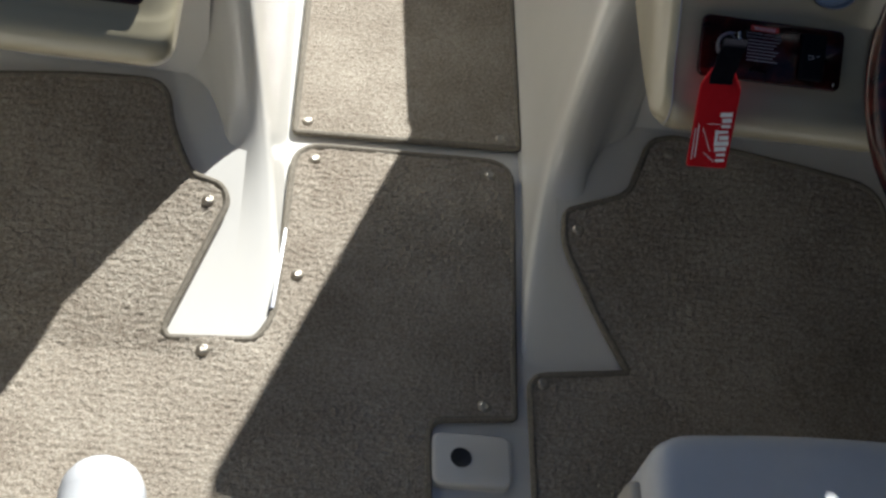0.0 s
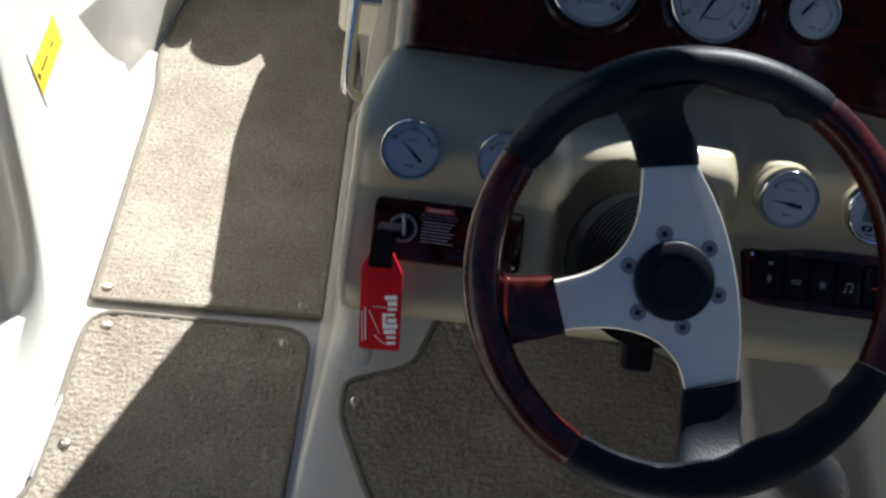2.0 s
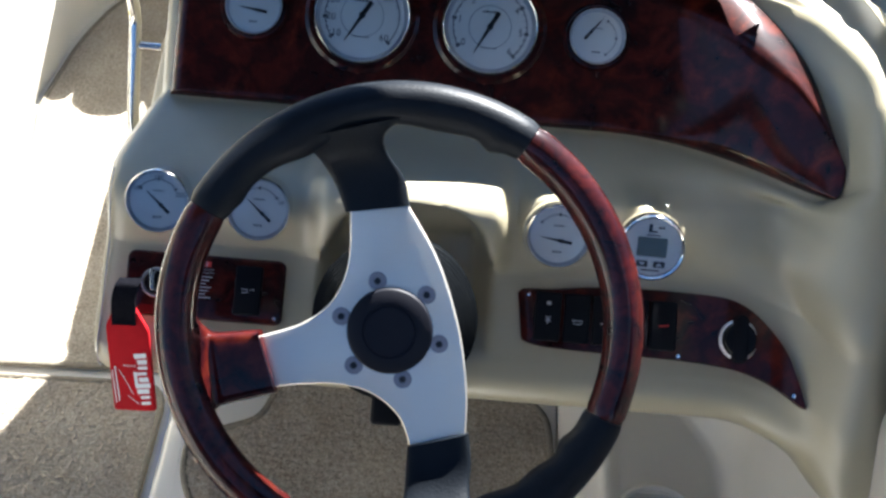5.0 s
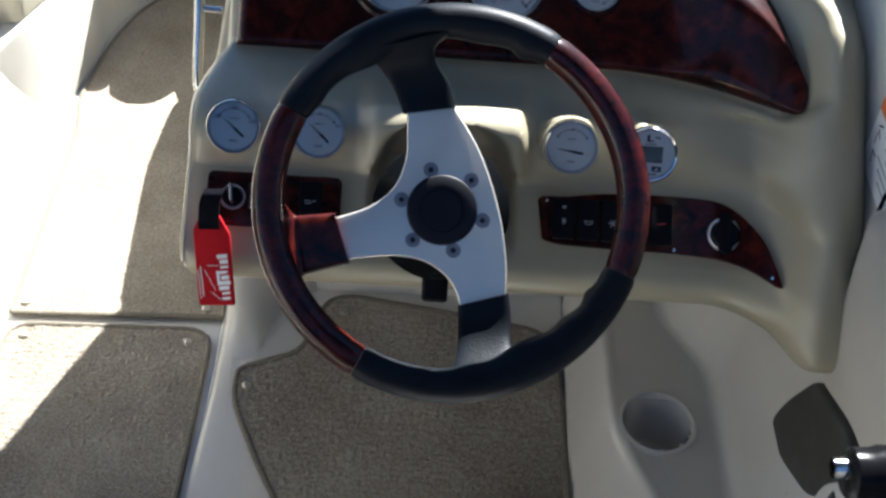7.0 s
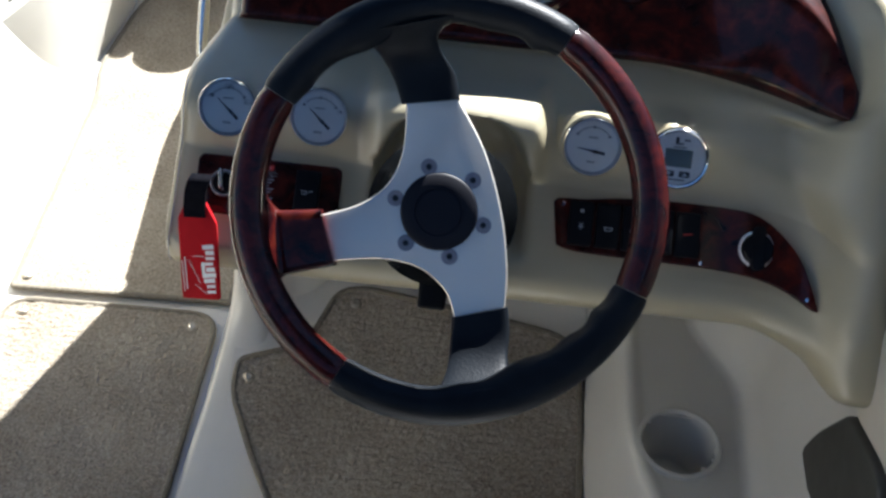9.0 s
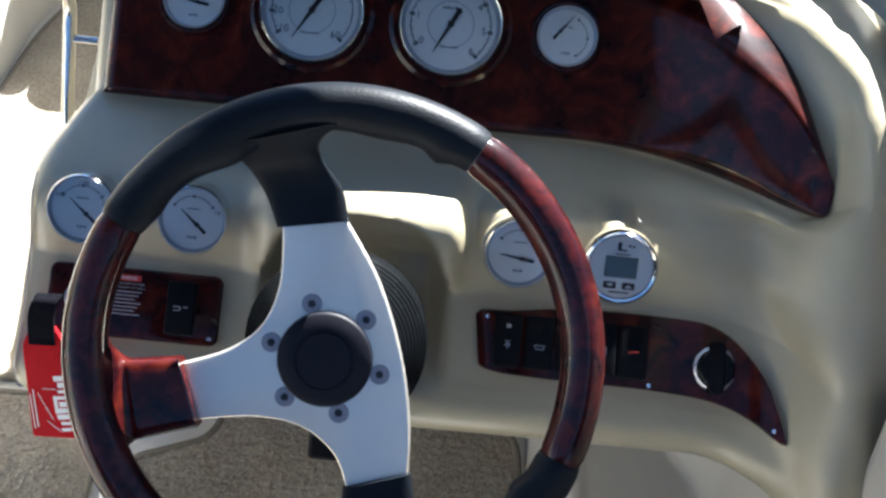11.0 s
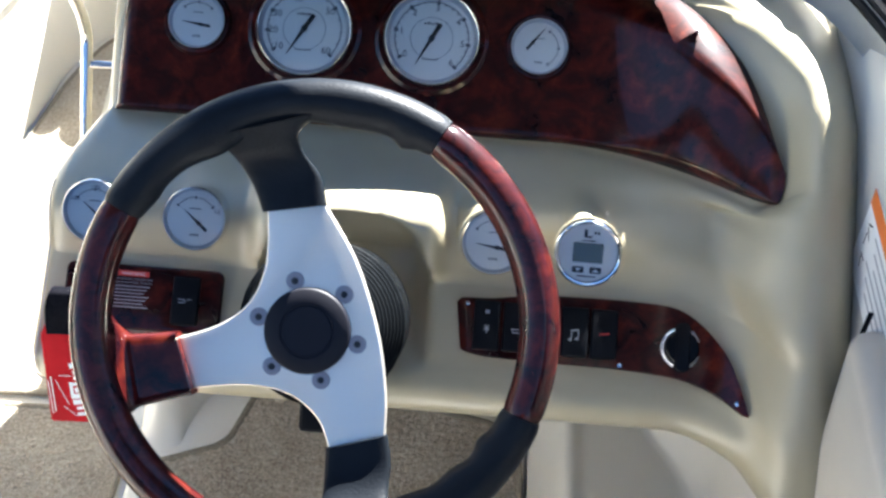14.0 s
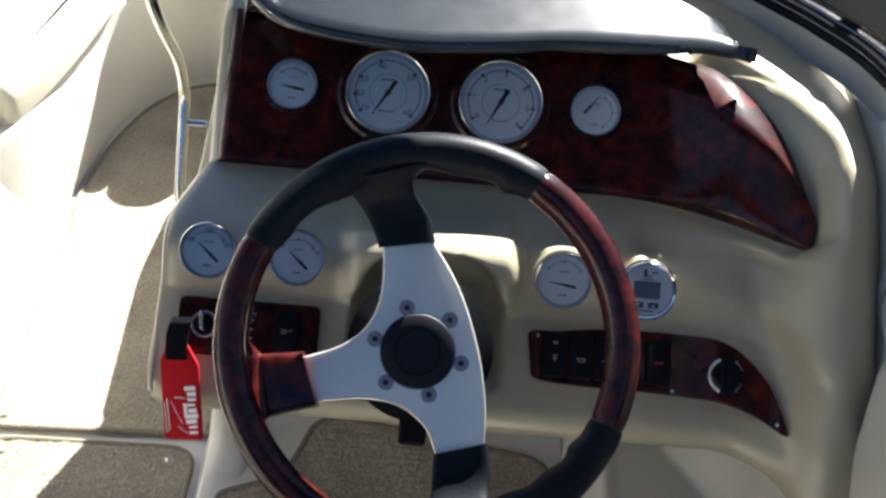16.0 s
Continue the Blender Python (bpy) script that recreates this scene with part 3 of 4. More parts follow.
helm = rounded([(0.487, 0.783, 0.02), (0.612, 0.797, 0.006), (0.568, 0.872), (0.529, 0.955, 0.02), (0.530, 0.999, 0.012), (0.615, 1.030, 0.02), (0.646, 1.11, 0.03), (0.68, 1.120, 0.03), (0.86, 1.097), (0.972, 1.078, 0.04), (0.984, 0.95), (0.984, -1.55), (0.48, -1.55)])
carpet("helm_carpet", helm, "beige loop-pile carpet in the helm footwell", height=lambda x, y: helm_z(y) - 0.004, snaps=[(0.547, 0.975), (0.503, 0.774), (0.672, 1.095)])
under = part("port_floor", grid([[(x, y, helm_z(y) - 0.006) for y in (0.2, 0.5, 0.77, 0.95, 1.15)] for x in (-0.6, -0.3, 0.12)]), WHITE)
tagged(under, "white gelcoat passenger floor rising forward under the carpet", "floor", kind="structure")
under = part("helm_floor", grid([[(x, y, helm_z(y) - 0.006) for y in (0.2, 0.5, 0.77, 0.95, 1.15)] for x in (0.52, 0.7, 0.985)]), WHITE)
tagged(under, "white gelcoat helm floor rising forward under the carpet", "floor", kind="structure")

hatch = thing("drain_plate", "small white plate with a round black hole in the carpet", "deck plate", pose(0.412, 0.664, 0.0))
part("plate", slab(rounded_rect(0.094, 0.066, 0.012), 0.012, 0.004), WHITE, hatch)
part("hole", lathe([(0.0125, 0.0005), (0.0115, 0.0014), (0.0095, 0.0006), (0.0, 0.0006)], 24), INK, hatch, "round black hole", pose(-0.013, 0.0015, 0.0125))


# ---- bow seats ----
def pad(outline, z0, thick, soft=0.02):
    return slab([(p.x, p.y) for p in outline], thick, soft, z0)


well = [(0.095, 1.40), (0.138, 1.51), (0.158, 1.60), (0.180, 1.74), (0.200, 1.86), (0.266, 1.985), (0.335, 2.030), (0.405, 1.985), (0.462, 1.86), (0.488, 1.74), (0.504, 1.62), (0.5065, 1.561)]
well = [(p.x, p.y) for p in spline([(x, y, 0) for x, y in well], 6)]
bench = part("bow_bench_base", slab(well + [(1.28, 1.561), (1.28, 2.29), (-0.60, 2.29), (-0.60, 1.561), (0.04, 1.561), (0.04, 1.40)], 0.238, 0.008), WHITE, angle=50)
tagged(bench, "white moulded bow bench base curving round the footwell", "bench", kind="structure")
sides = rounded([(0.462, 1.470, 0.02), (0.450, 1.78), (0.466, 1.94, 0.03), (0.505, 1.945), (1.27, 1.945), (1.27, 1.562, 0.02), (0.60, 1.562, 0.004), (0.60, 1.470, 0.004)], 0.04)
port_side = [(0.525, 1.520, 0.02), (0.500, 1.60), (0.477, 1.71), (0.452, 1.88), (0.45, 1.945, 0.02), (1.27, 1.945), (1.27, 1.562, 0.02), (0.62, 1.562, 0.004), (0.62, 1.520, 0.004)]
for side in (False, True):
    ob = thing("bow_cushion", "padded cream vinyl cushion on the bow side bench", "cushion", group="bow cushions")
    bm = pad(rounded(port_side, 0.04) if side else sides, 0.239, 0.070, 0.030)
    part("pad", mirrored(bm) if side else bm, CUSHV, ob)
for outline, label in (([(0.350, 1.962, 0.03), (0.385, 1.938), (0.425, 1.938), (0.463, 1.966), (0.47, 2.27), (0.350, 2.27)], "padded cream vinyl cushion in the starboard half of the bow"),
                       ([(0.345, 1.968, 0.01), (0.205, 1.968, 0.03), (0.19, 2.27), (0.345, 2.27)], "padded cream vinyl cushion in the port half of the bow")):
    ob = thing("bow_cushion", label, "cushion", group="bow cushions")
    part("pad", pad(rounded(outline, 0.02), 0.239, 0.062), CUSHV, ob)


# ---- starboard side: bolster, gunwale ----
gun = part("gunwale_starboard", grid([[(x, y, z) for y in (-1.6, 0.2, 0.6, 0.9, 1.2, 1.62)] for x, z in ((1.222, 0.40), (1.222, 0.60), (1.222, 0.69), (1.226, 0.725), (1.236, 0.742), (1.252, 0.748), (1.42, 0.76))]), WHITE)
tagged(gun, "white gelcoat gunwale beside the helm", "gunwale", kind="structure")
bolster = thing("side_bolster", "grey-beige padded vinyl side bolster beside the helm", "bolster")
part("pad", slab([(p.x, p.y) for p in rounded([(0.799, 0.634), (0.789, 0.575), (0.771, 0.495), (0.750, 0.404), (0.640, 0.455), (0.40, 0.47), (-0.9, 0.47), (-0.9, 0.632)], 0.03)], 0.036, 0.018), VINYL, bolster, "", Matrix(((0, 0, -1, 1.232), (1, 0, 0, 0), (0, 1, 0, 0), (0, 0, 0, 1))))
part("edge_trim", tube(spline([(1.212, 0.801, 0.636), (1.208, 0.791, 0.575), (1.208, 0.773, 0.495), (1.210, 0.752, 0.402)], 6), 0.0022, 6), RUBBER, bolster, "thin dark edge trim")

part("seam", tube([(0.511, p[0] + 0.004, p[1]) for p in (dash_point(k / 2, 0.53, False) for k in range(7, 29))], 0.0007, 6), GREYP, dash, "thin grey seam along the end of the dash")
strip = thing("trim_strip", "bright metal edge strip along the white console foot", "trim")
part("strip", slab([(0.1665, 0.845), (0.1715, 0.845), (0.1795, 0.965), (0.1765, 0.965)], 0.012, 0.0006), SATIN, strip)
# ---- burl gauge panel, eyebrow, windscreen ----
def panel_mesh():
    rows = []
    n = 140
    for i in range(n + 1):
        x = 0.543 + 0.542 * i / 100 if i < 100 else 1.085 + 0.076 * math.sin(math.pi / 2 * (i - 100) / 40)
        u = max(0.0, (x - 0.93) / 0.232)
        top = 18.05 + 0.5 * smooth(0.62, 0.56, x) + 2.10 * math.sqrt(max(0.0, 1 - min(1.0, u) ** 3.6))
        closing = math.sqrt(max(0.0, 1 - max(0.0, (x - 1.125) / 0.0365) ** 2))
        corner = math.sqrt(max(0.0, 1 - max(0.0, (x - 1.118) / 0.0432) ** 2))
        top, bottom = 18.45 + (top - 18.45) * closing ** 0.5, 18.45 + (17.25 + 0.25 * u - 18.45) * corner
        row = []
        for j in range(25):
            w = j / 24
            k = bottom + (top - bottom) * w
            y, z = dash_point(k, x, False, 0.0)
            wide = 3.0 + 3.4 * smooth(0.96, 1.08, x) - 1.0 * smooth(1.09, 1.15, x)
            edge = min(1.0, j / 3.6, i / 2.5, (n - i) / 18.0)
            bevel = min(1.0, (24 - j) / wide)
            round_top = math.sqrt(1 - (1 - bevel) ** 2)
            bevel = round_top + (0.92 * bevel + 0.08 * round_top - round_top) * smooth(0.94, 1.06, x)
            lift = 0.001 + (0.0135 + 0.047 * smooth(0.968, 1.115, x) * w * smooth(1.175, 1.05, x)) * min(math.sqrt(1 - (1 - edge) ** 2), bevel)
            row.append((x, y - 0.68 * lift, z + 0.73 * lift))
        rows.append(row)
    return grid(rows)


part("gauge_panel", panel_mesh(), BURL, dash, "glossy dark red burl-wood instrument panel", angle=70)


def eyebrow():
    edge = spline([(0.560, 1.128, 0.755), (0.60, 1.083, 0.749), (0.655, 1.066, 0.745), (0.74, 1.061, 0.742), (0.82, 1.071, 0.742), (0.899, 1.085, 0.743), (1.0065, 1.0920, 0.7440), (1.0740, 1.0890, 0.7465), (1.097, 1.0930, 0.7425)], 8)
    rows = []
    for p in edge:
        back = 1.50 - 0.31 * smooth(0.80, 0.985, p.x) - 0.066 * max(0.0, (p.x - 0.985) / 0.111) ** 1.3
        back += (p.y + 0.012 - back) * smooth(1.066, 1.080, p.x)
        droop = 0.004 * smooth(1.02, 1.085, p.x) - 0.008 * smooth(0.97, 1.05, p.x)
        row = [(p.x, min(p.y + 0.06, back - 0.004), p.z - 0.016 - 1.2 * droop), (p.x, p.y + 0.010, p.z - 0.016 - droop), (p.x, p.y + 0.001, p.z - 0.010 - 0.9 * droop), (p.x, p.y, p.z - 0.003), (p.x, p.y + 0.006, p.z + 0.003), (p.x, p.y + 0.02, p.z + 0.006)]
        row[5] = (p.x, p.y + min(0.02, 0.6 * (back - p.y)), p.z + 0.006)
        row += [(p.x, row[5][1] + (back - row[5][1]) * t, p.z + 0.006 + (0.14 * (back - row[5][1]) - (0.6 if p.x > 0.93 else 0.25) * (p.x - 0.93) ** 2) * t) for t in (0.25, 0.5, 0.75, 1.0)]
        row.append((p.x, back + 0.003, row[-1][2] - 0.008 - 0.03 * (1 - smooth(1.048, 1.065, p.x))))
        rows.append(row)
    return grid(rows)


part("hood", eyebrow(), HOODV, dash, "dark grey padded vinyl hood over the gauges", angle=60)

screen = thing("windscreen", "curved glass windscreen in a black rubber and aluminium frame", "windscreen")
base = spline([(0.53, 1.52, 0.845), (0.72, 1.48, 0.80), (0.92, 1.38, 0.765), (1.115, 1.222, 0.745), (1.178, 1.155, 0.745), (1.226, 1.065, 0.75), (1.268, 0.85, 0.765), (1.30, 0.50, 0.785), (1.31, 0.0, 0.79)], 8)
rows = []
for i, p in enumerate(base):
    d = base[min(i + 1, len(base) - 1)] - base[max(i - 1, 0)]
    out = Vector((-d.y, d.x, 0)).normalized()
    rows.append([p + out * a + Vector((0, 0, h)) for a, h in ((-0.008, -0.04), (-0.008, 0.0), (-0.012, 0.010), (-0.009, 0.013), (0.002, 0.013), (0.012, 0.0), (0.012, -0.04))])
part("frame", grid(rows), FRAME, screen, "grey anodised windscreen frame", angle=30)
part("gasket", tube([r[1] + Vector((-0.002, -0.002, 0.002)) for r in rows], 0.0055, 8), RUBBER, screen, "black rubber gasket")
part("gasket", tube([r[4] + Vector((0, 0, 0.001)) for r in rows], 0.005, 8), RUBBER, screen, "black rubber glazing strip")
part("gasket", tube([r[3] + Vector((0, 0, 0.0)) for r in rows], 0.0045, 8), RUBBER, screen, "black rubber glazing strip")
part("clip", lathe([(0.013, 0.0), (0.013, 0.003), (0.009, 0.006), (0.005, 0.009), (0.0, 0.010)], 24), CHROME, screen, "small round glass clip", pose(1.197, 1.147, 0.772, -25, 0, 0))
pane = part("pane", grid([[p + Vector((0.0, 0.0, 0.012)) for p in base], [p + Vector((-0.10, -0.16, 0.36)) for p in base]]), TINTED, screen, "lightly tinted windscreen glass")
pane.visible_shadow = False
part("top_rail", tube([p + Vector((-0.10, -0.16, 0.365)) for p in base], 0.010, 8), ALU, screen, "aluminium top rail")


# ---- gauges ----
def bars(parent, spec, material, name="marking"):
    """Flat bars of unreadable print: x, y, width, height, turn."""
    bm = bmesh.new()
    for x, y, w, h, a in spec:
        r = Matrix.Translation((x, y, 0)) @ Matrix.Rotation(radians(a), 4, "Z")
        bm.faces.new([bm.verts.new(r @ Vector((sx * w / 2, sy * h / 2, 0))) for sx, sy in ((-1, -1), (1, -1), (1, 1), (-1, 1))])
    return tagged(part(name, bm, material, parent), kind="stuff")


def ring_arc(r0, r1, a0, a1, z=0.0):
    """A flat strip along an arc."""
    n = max(6, int(abs(a1 - a0) / 6))
    return grid([[(r * math.cos(radians(a0 + (a1 - a0) * i / n)), r * math.sin(radians(a0 + (a1 - a0) * i / n)), z) for r in (r0, r1)] for i in range(n + 1)])


def gauge(label, origin, normal, radius, needle, numbers, ticks, off=(0.0, 0.0), right=(1, 0, 0), sleeve=0.0, number_at=0.64, group="dash gauges"):
    """A round instrument: thin bezel, tapered flange, printed dial, wedge needle and lens."""
    g = thing("gauge", label, "gauge", facing(origin, normal, right), group)
    r, big = radius, radius > 0.035
    if sleeve:
        part("sleeve", lathe([(r * 0.85, -sleeve - 0.01), (r * 1.02, -0.016), (r * 1.09, -0.006), (r * 1.07, -0.0005), (r * 0.98, 0.0)]), CREAM, g, "cream moulded gauge surround")
    part("bezel", lathe([(r * 1.0, -0.022), (r * 1.0, 0.003), (r * 0.988, 0.0052), (r * 0.965, 0.0062), (r * 0.945, 0.0054), (r * 0.932, 0.003)]), CHROME, g, "thin polished bezel ring")
    part("flange", lathe([(r * 0.940, 0.0046), (r * 0.90, 0.0022), (r * 0.865, 0.0004)]), FLANGE, g, "pale grey tapered flange inside the bezel")
    part("dial", lathe([(r * 0.875, 0.0005), (r * 0.3, 0.0006), (0.0, 0.0006)]), DIAL, g, "white dial face")
    a0, a1 = max(ticks), min(ticks)
    at = 0.76 if big else 0.66
    part("scale_line", ring_arc(r * (at - 0.008), r * (at + 0.012), a0, a1, 0.0010), DIM, g, "thin printed scale line")
    spec = [(r * at * math.cos(radians(a)), r * at * math.sin(radians(a)), r * 0.10, r * 0.065, a) for a in ticks]
    minor = [x + (y - x) * f for x, y in zip(ticks, ticks[1:]) for f in (0.25, 0.5, 0.75)]
    spec += [(r * (at - 0.015) * math.cos(radians(a)), r * (at - 0.015) * math.sin(radians(a)), r * 0.05, r * 0.022, a) for a in minor]
    spec += [(k * r * 0.075, r * 0.30 + 0.01 * r * (k % 2), r * 0.055, r * (0.05 if k % 2 else 0.035), 10 * k) for k in range(-2, 3)]
    spec += [(k * r * 0.10, -r * 0.52, r * 0.06, r * 0.07, 8) for k in range(-1, 2)] if not big else [(k * r * 0.05, -r * 0.44, r * 0.03, r * 0.03, 0) for k in range(-3, 4)]
    bars(g, spec, DIM, "markings").location.z = 0.0011
    if big:
        part("inner_ring", ring_arc(r * 0.43, r * 0.445, 0, 360, 0.0010), GREYP, g, "thin grey ring on the dial")
    for text, a in numbers:
        words("number", text, r * 0.20, DIM, g, pose(r * number_at * math.cos(radians(a)), r * number_at * math.sin(radians(a)), 0.0011))
    ox, oy = off[0] * r, off[1] * r
    bm = slab([(-r * 0.34, -r * 0.050), (0.0, -r * 0.040), (r * 0.64, -r * 0.006), (r * 0.64, r * 0.006), (0.0, r * 0.040), (-r * 0.34, r * 0.050)], 0.0008, 0.0002, 0.002)
    part("needle", bm, INK, g, "black wedge needle", pose(ox, oy, 0, 0, 0, needle))
    part("needle_hub", lathe([(r * 0.065, 0.0012), (r * 0.065, 0.0032), (r * 0.05, 0.0036), (0, 0.0036)], 20), INK, g, "black needle hub", pose(ox, oy, 0))
    lens = part("lens", lathe([(r * 0.945, 0.0046), (r * 0.7, 0.0056), (r * 0.4, 0.0064), (0, 0.0068)]), GLASS, g, "clear domed gauge lens")
    lens.visible_shadow = False
    return g


LOWN, UPN = (0, -0.80, 0.60), (0, -0.67, 0.742)
gauge("small round white temperature gauge with a chrome bezel", (0.557, 0.9025, 0.583), LOWN, 0.0285, 138, [("100", 152), ("170", 90), ("250", 18)], [145, 90, 35], (0.12, -0.14), number_at=0.72)
gauge("small round white volt gauge with a chrome bezel", (0.646, 0.9035, 0.582), LOWN, 0.0285, 138, [("16", 20)], [145, 90, 35], (0.12, -0.14), number_at=0.72)
gauge("small round white gauge with a chrome bezel beside the column", (0.911, 0.891, 0.594), (0, -0.83, 0.56), 0.0285, 172, [], [145, 90, 35], (0.1, -0.16), sleeve=0.03)
SPEED = [("10", 218), ("20", 186), ("30", 154), ("40", 107), ("50", 38), ("60", -42)]
REVS = [("0", 214), ("1", 170), ("2", 127), ("3", 83), ("4", 35), ("5", -7), ("6", -48)]
for label, x, y, z, r, needle, nums, ticks, off in (("small round white trim gauge in the burl panel", 0.617, 1.0930, 0.6575, 0.0275, 172, [], [135, 90, 45], (0.12, -0.12)),
                                                    ("large round white speedometer in the burl panel", 0.719, 1.0925, 0.6585, 0.046, 239, SPEED, [a for _, a in SPEED], (0, 0)),
                                                    ("large round white tachometer in the burl panel", 0.840, 1.0925, 0.6585, 0.046, 242, REVS, [a for _, a in REVS], (0, 0)),
                                                    ("small round white gauge in the burl panel", 0.942, 1.0935, 0.6570, 0.0275, 52, [], [60, 0, -60], (-0.22, 0.16))):
    g = gauge(label, (x, y, z), UPN, r, needle, nums, ticks, off)
    part("rim", lathe([(r * 1.20, -0.010), (r * 1.18, -0.001), (r * 1.10, 0.0016), (r * 1.015, 0.0010), (r * 1.0, -0.006)]), BURL, g, "raised burl rim round the gauge")

hour = thing("hour_meter", "round white digital depth gauge with a chrome bezel and grey screen", "gauge", facing((0.992, 0.881, 0.600), (-0.04, -0.80, 0.60)))
part("sleeve", lathe([(0.0215, -0.045), (0.0270, -0.022), (0.0300, -0.011), (0.0298, -0.007), (0.028, -0.006)]), CREAM, hour, "cream moulded gauge surround")
part("bezel", lathe([(0.0295, -0.012), (0.0295, 0.003), (0.029, 0.005), (0.0275, 0.0066), (0.0255, 0.005), (0.0247, 0.002)]), CHROME, hour, "polished chrome bezel ring")
part("dial", lathe([(0.0257, 0.0015), (0.0, 0.0016)]), DIAL, hour, "white dial face")
part("screen", slab(rounded_rect(0.026, 0.017, 0.001), 0.0012, 0.0004, 0.0016), LCD, hour, "grey-green liquid crystal screen")
bars(hour, [(-0.003, 0.0165, 0.003, 0.007, 0), (0.0, 0.0137, 0.006, 0.0015, 0), (0.005, 0.0175, 0.002, 0.002, 0), (0.008, 0.0175, 0.002, 0.002, 0), (0.0, 0.0105, 0.012, 0.001, 0)], INK, "logo").location.z = 0.0021
bars(hour, [(0, -0.0205, 0.016, 0.0012, 0)], INK, "print_line").location.z = 0.0021
for x, flip in ((-0.0075, -1), (0.0075, 1)):
    part("button", slab(rounded_rect(0.010, 0.0055, 0.001), 0.0012, 0.0004, 0.0016), INK, hour, "black push button", pose(x, -0.0150, 0))
    bm = bmesh.new()
    bm.faces.new([bm.verts.new((x + sx * 0.003, -0.0150 + sy * flip * 0.0014, 0.0029)) for sx, sy in ((-1, -1), (1, -1), (0, 1))])
    part("arrow", bm, PRINT, hour, "white arrow on a button")
lens = part("lens", lathe([(0.0256, 0.004), (0.014, 0.0046), (0, 0.005)]), GLASS, hour, "clear gauge lens")
lens.visible_shadow = False

# ---- switch panels ----
SWN = (0, -0.60, 0.80)
left_sw = thing("switch_panel", "dark burl switch panel with the ignition lock and a warning label", "switch panel", facing((0.602, 0.8615, 0.5175), SWN))
part("plate", slab(rounded_rect(0.142, 0.058, 0.007), 0.0045, 0.002), BURL, left_sw, "glossy burl plate")
part("lock_plate", lathe([(0.0135, 0.004), (0.0135, 0.007), (0.0128, 0.0085), (0.0118, 0.0085), (0.0105, 0.006), (0.0, 0.006)], 28), SATIN, left_sw, "steel ignition lock ring", pose(-0.043, 0.001, 0))
part("lock_core", lathe([(0.0105, 0.005), (0.010, 0.0095), (0.0, 0.010)], 24), PLASTIC, left_sw, "black ignition lock core", pose(-0.043, 0.001, 0))
part("key", slab(rounded_rect(0.003, 0.019, 0.0012), 0.022, 0.001, 0.009), STEEL, left_sw, "steel key in the lock", pose(-0.043, 0.002, 0, 0, 0, 8))
part("rocker", box(0.027, 0.051, -0.022, 0.022, 0.003, 0.0095, 0.002), PLASTIC, left_sw, "black rocker switch")
bars(left_sw, [(0.036, 0.001, 0.006, 0.0008, 0), (0.036, -0.002, 0.005, 0.0008, 0), (0.0385, 0.0, 0.0008, 0.004, 40), (0.043, 0.001, 0.004, 0.0008, 10)], GREYP, "switch_icon").location.z = 0.0099
bm = bmesh.new()
bm.faces.new([bm.verts.new((x, y, 0.0049)) for x, y in ((-0.024, 0.0185), (0.004, 0.0185), (0.004, 0.0235), (-0.024, 0.0235))])
part("label_head", bm, REDP, left_sw, "red head of the warning label")
words("label_text", "WARNING", 0.0045, PRINT, left_sw, pose(-0.010, 0.0208, 0.0051))
words("label_text", "GAS VAPORS CAN EXPLODE", 0.0027, GREYP, left_sw, pose(-0.010, 0.0160, 0.0049))
words("label_text", "RESULTING IN INJURY OR DEATH", 0.0023, GREYP, left_sw, pose(-0.010, 0.0128, 0.0049))
bars(left_sw, [(-0.010 - 0.0012 * (k % 3), 0.0095 - 0.0031 * k, 0.031 - 0.0024 * (k % 3), 0.0011, 0) for k in range(7)], GREYP, "label_lines").location.z = 0.0049
for x, y in ((0.064, -0.023),):
    part("screw", lathe([(0.0022, 0.004), (0.002, 0.0052), (0, 0.0055)], 12), CHROME, left_sw, "small screw", pose(x, y, 0))


def curved_plate():
    top = spline([(-0.127, 0.020, 0), (-0.06, 0.0305, 0), (0.03, 0.032, 0), (0.075, 0.026, 0), (0.107, 0.003, 0), (0.120, -0.022, 0), (0.127, -0.041, 0)], 6)
    low = spline([(0.127, -0.041, 0), (0.122, -0.044, 0), (0.09, -0.036, 0), (0.02, -0.030, 0), (-0.06, -0.029, 0), (-0.124, -0.027, 0)], 6)
    return rounded([(p.x, p.y) for p in [Vector((-0.129, -0.024)), Vector((-0.129, 0.024))] + [t for t in top[3:]] + [t for t in low[1:-2]]], 0.006, 3)


def warped(x, y, z):
    """The plate bends with the dash where that sweeps aft."""
    s = sweep(1.015 + x)
    return (x, y - 0.62 * s, z + 0.84 * s)


right_sw = thing("switch_panel", "dark burl switch panel with five rocker switches and a power socket", "switch panel", facing((1.015, 0.8610, 0.5175), SWN))
outline = [(p.x, p.y) for p in curved_plate()]
cols = []
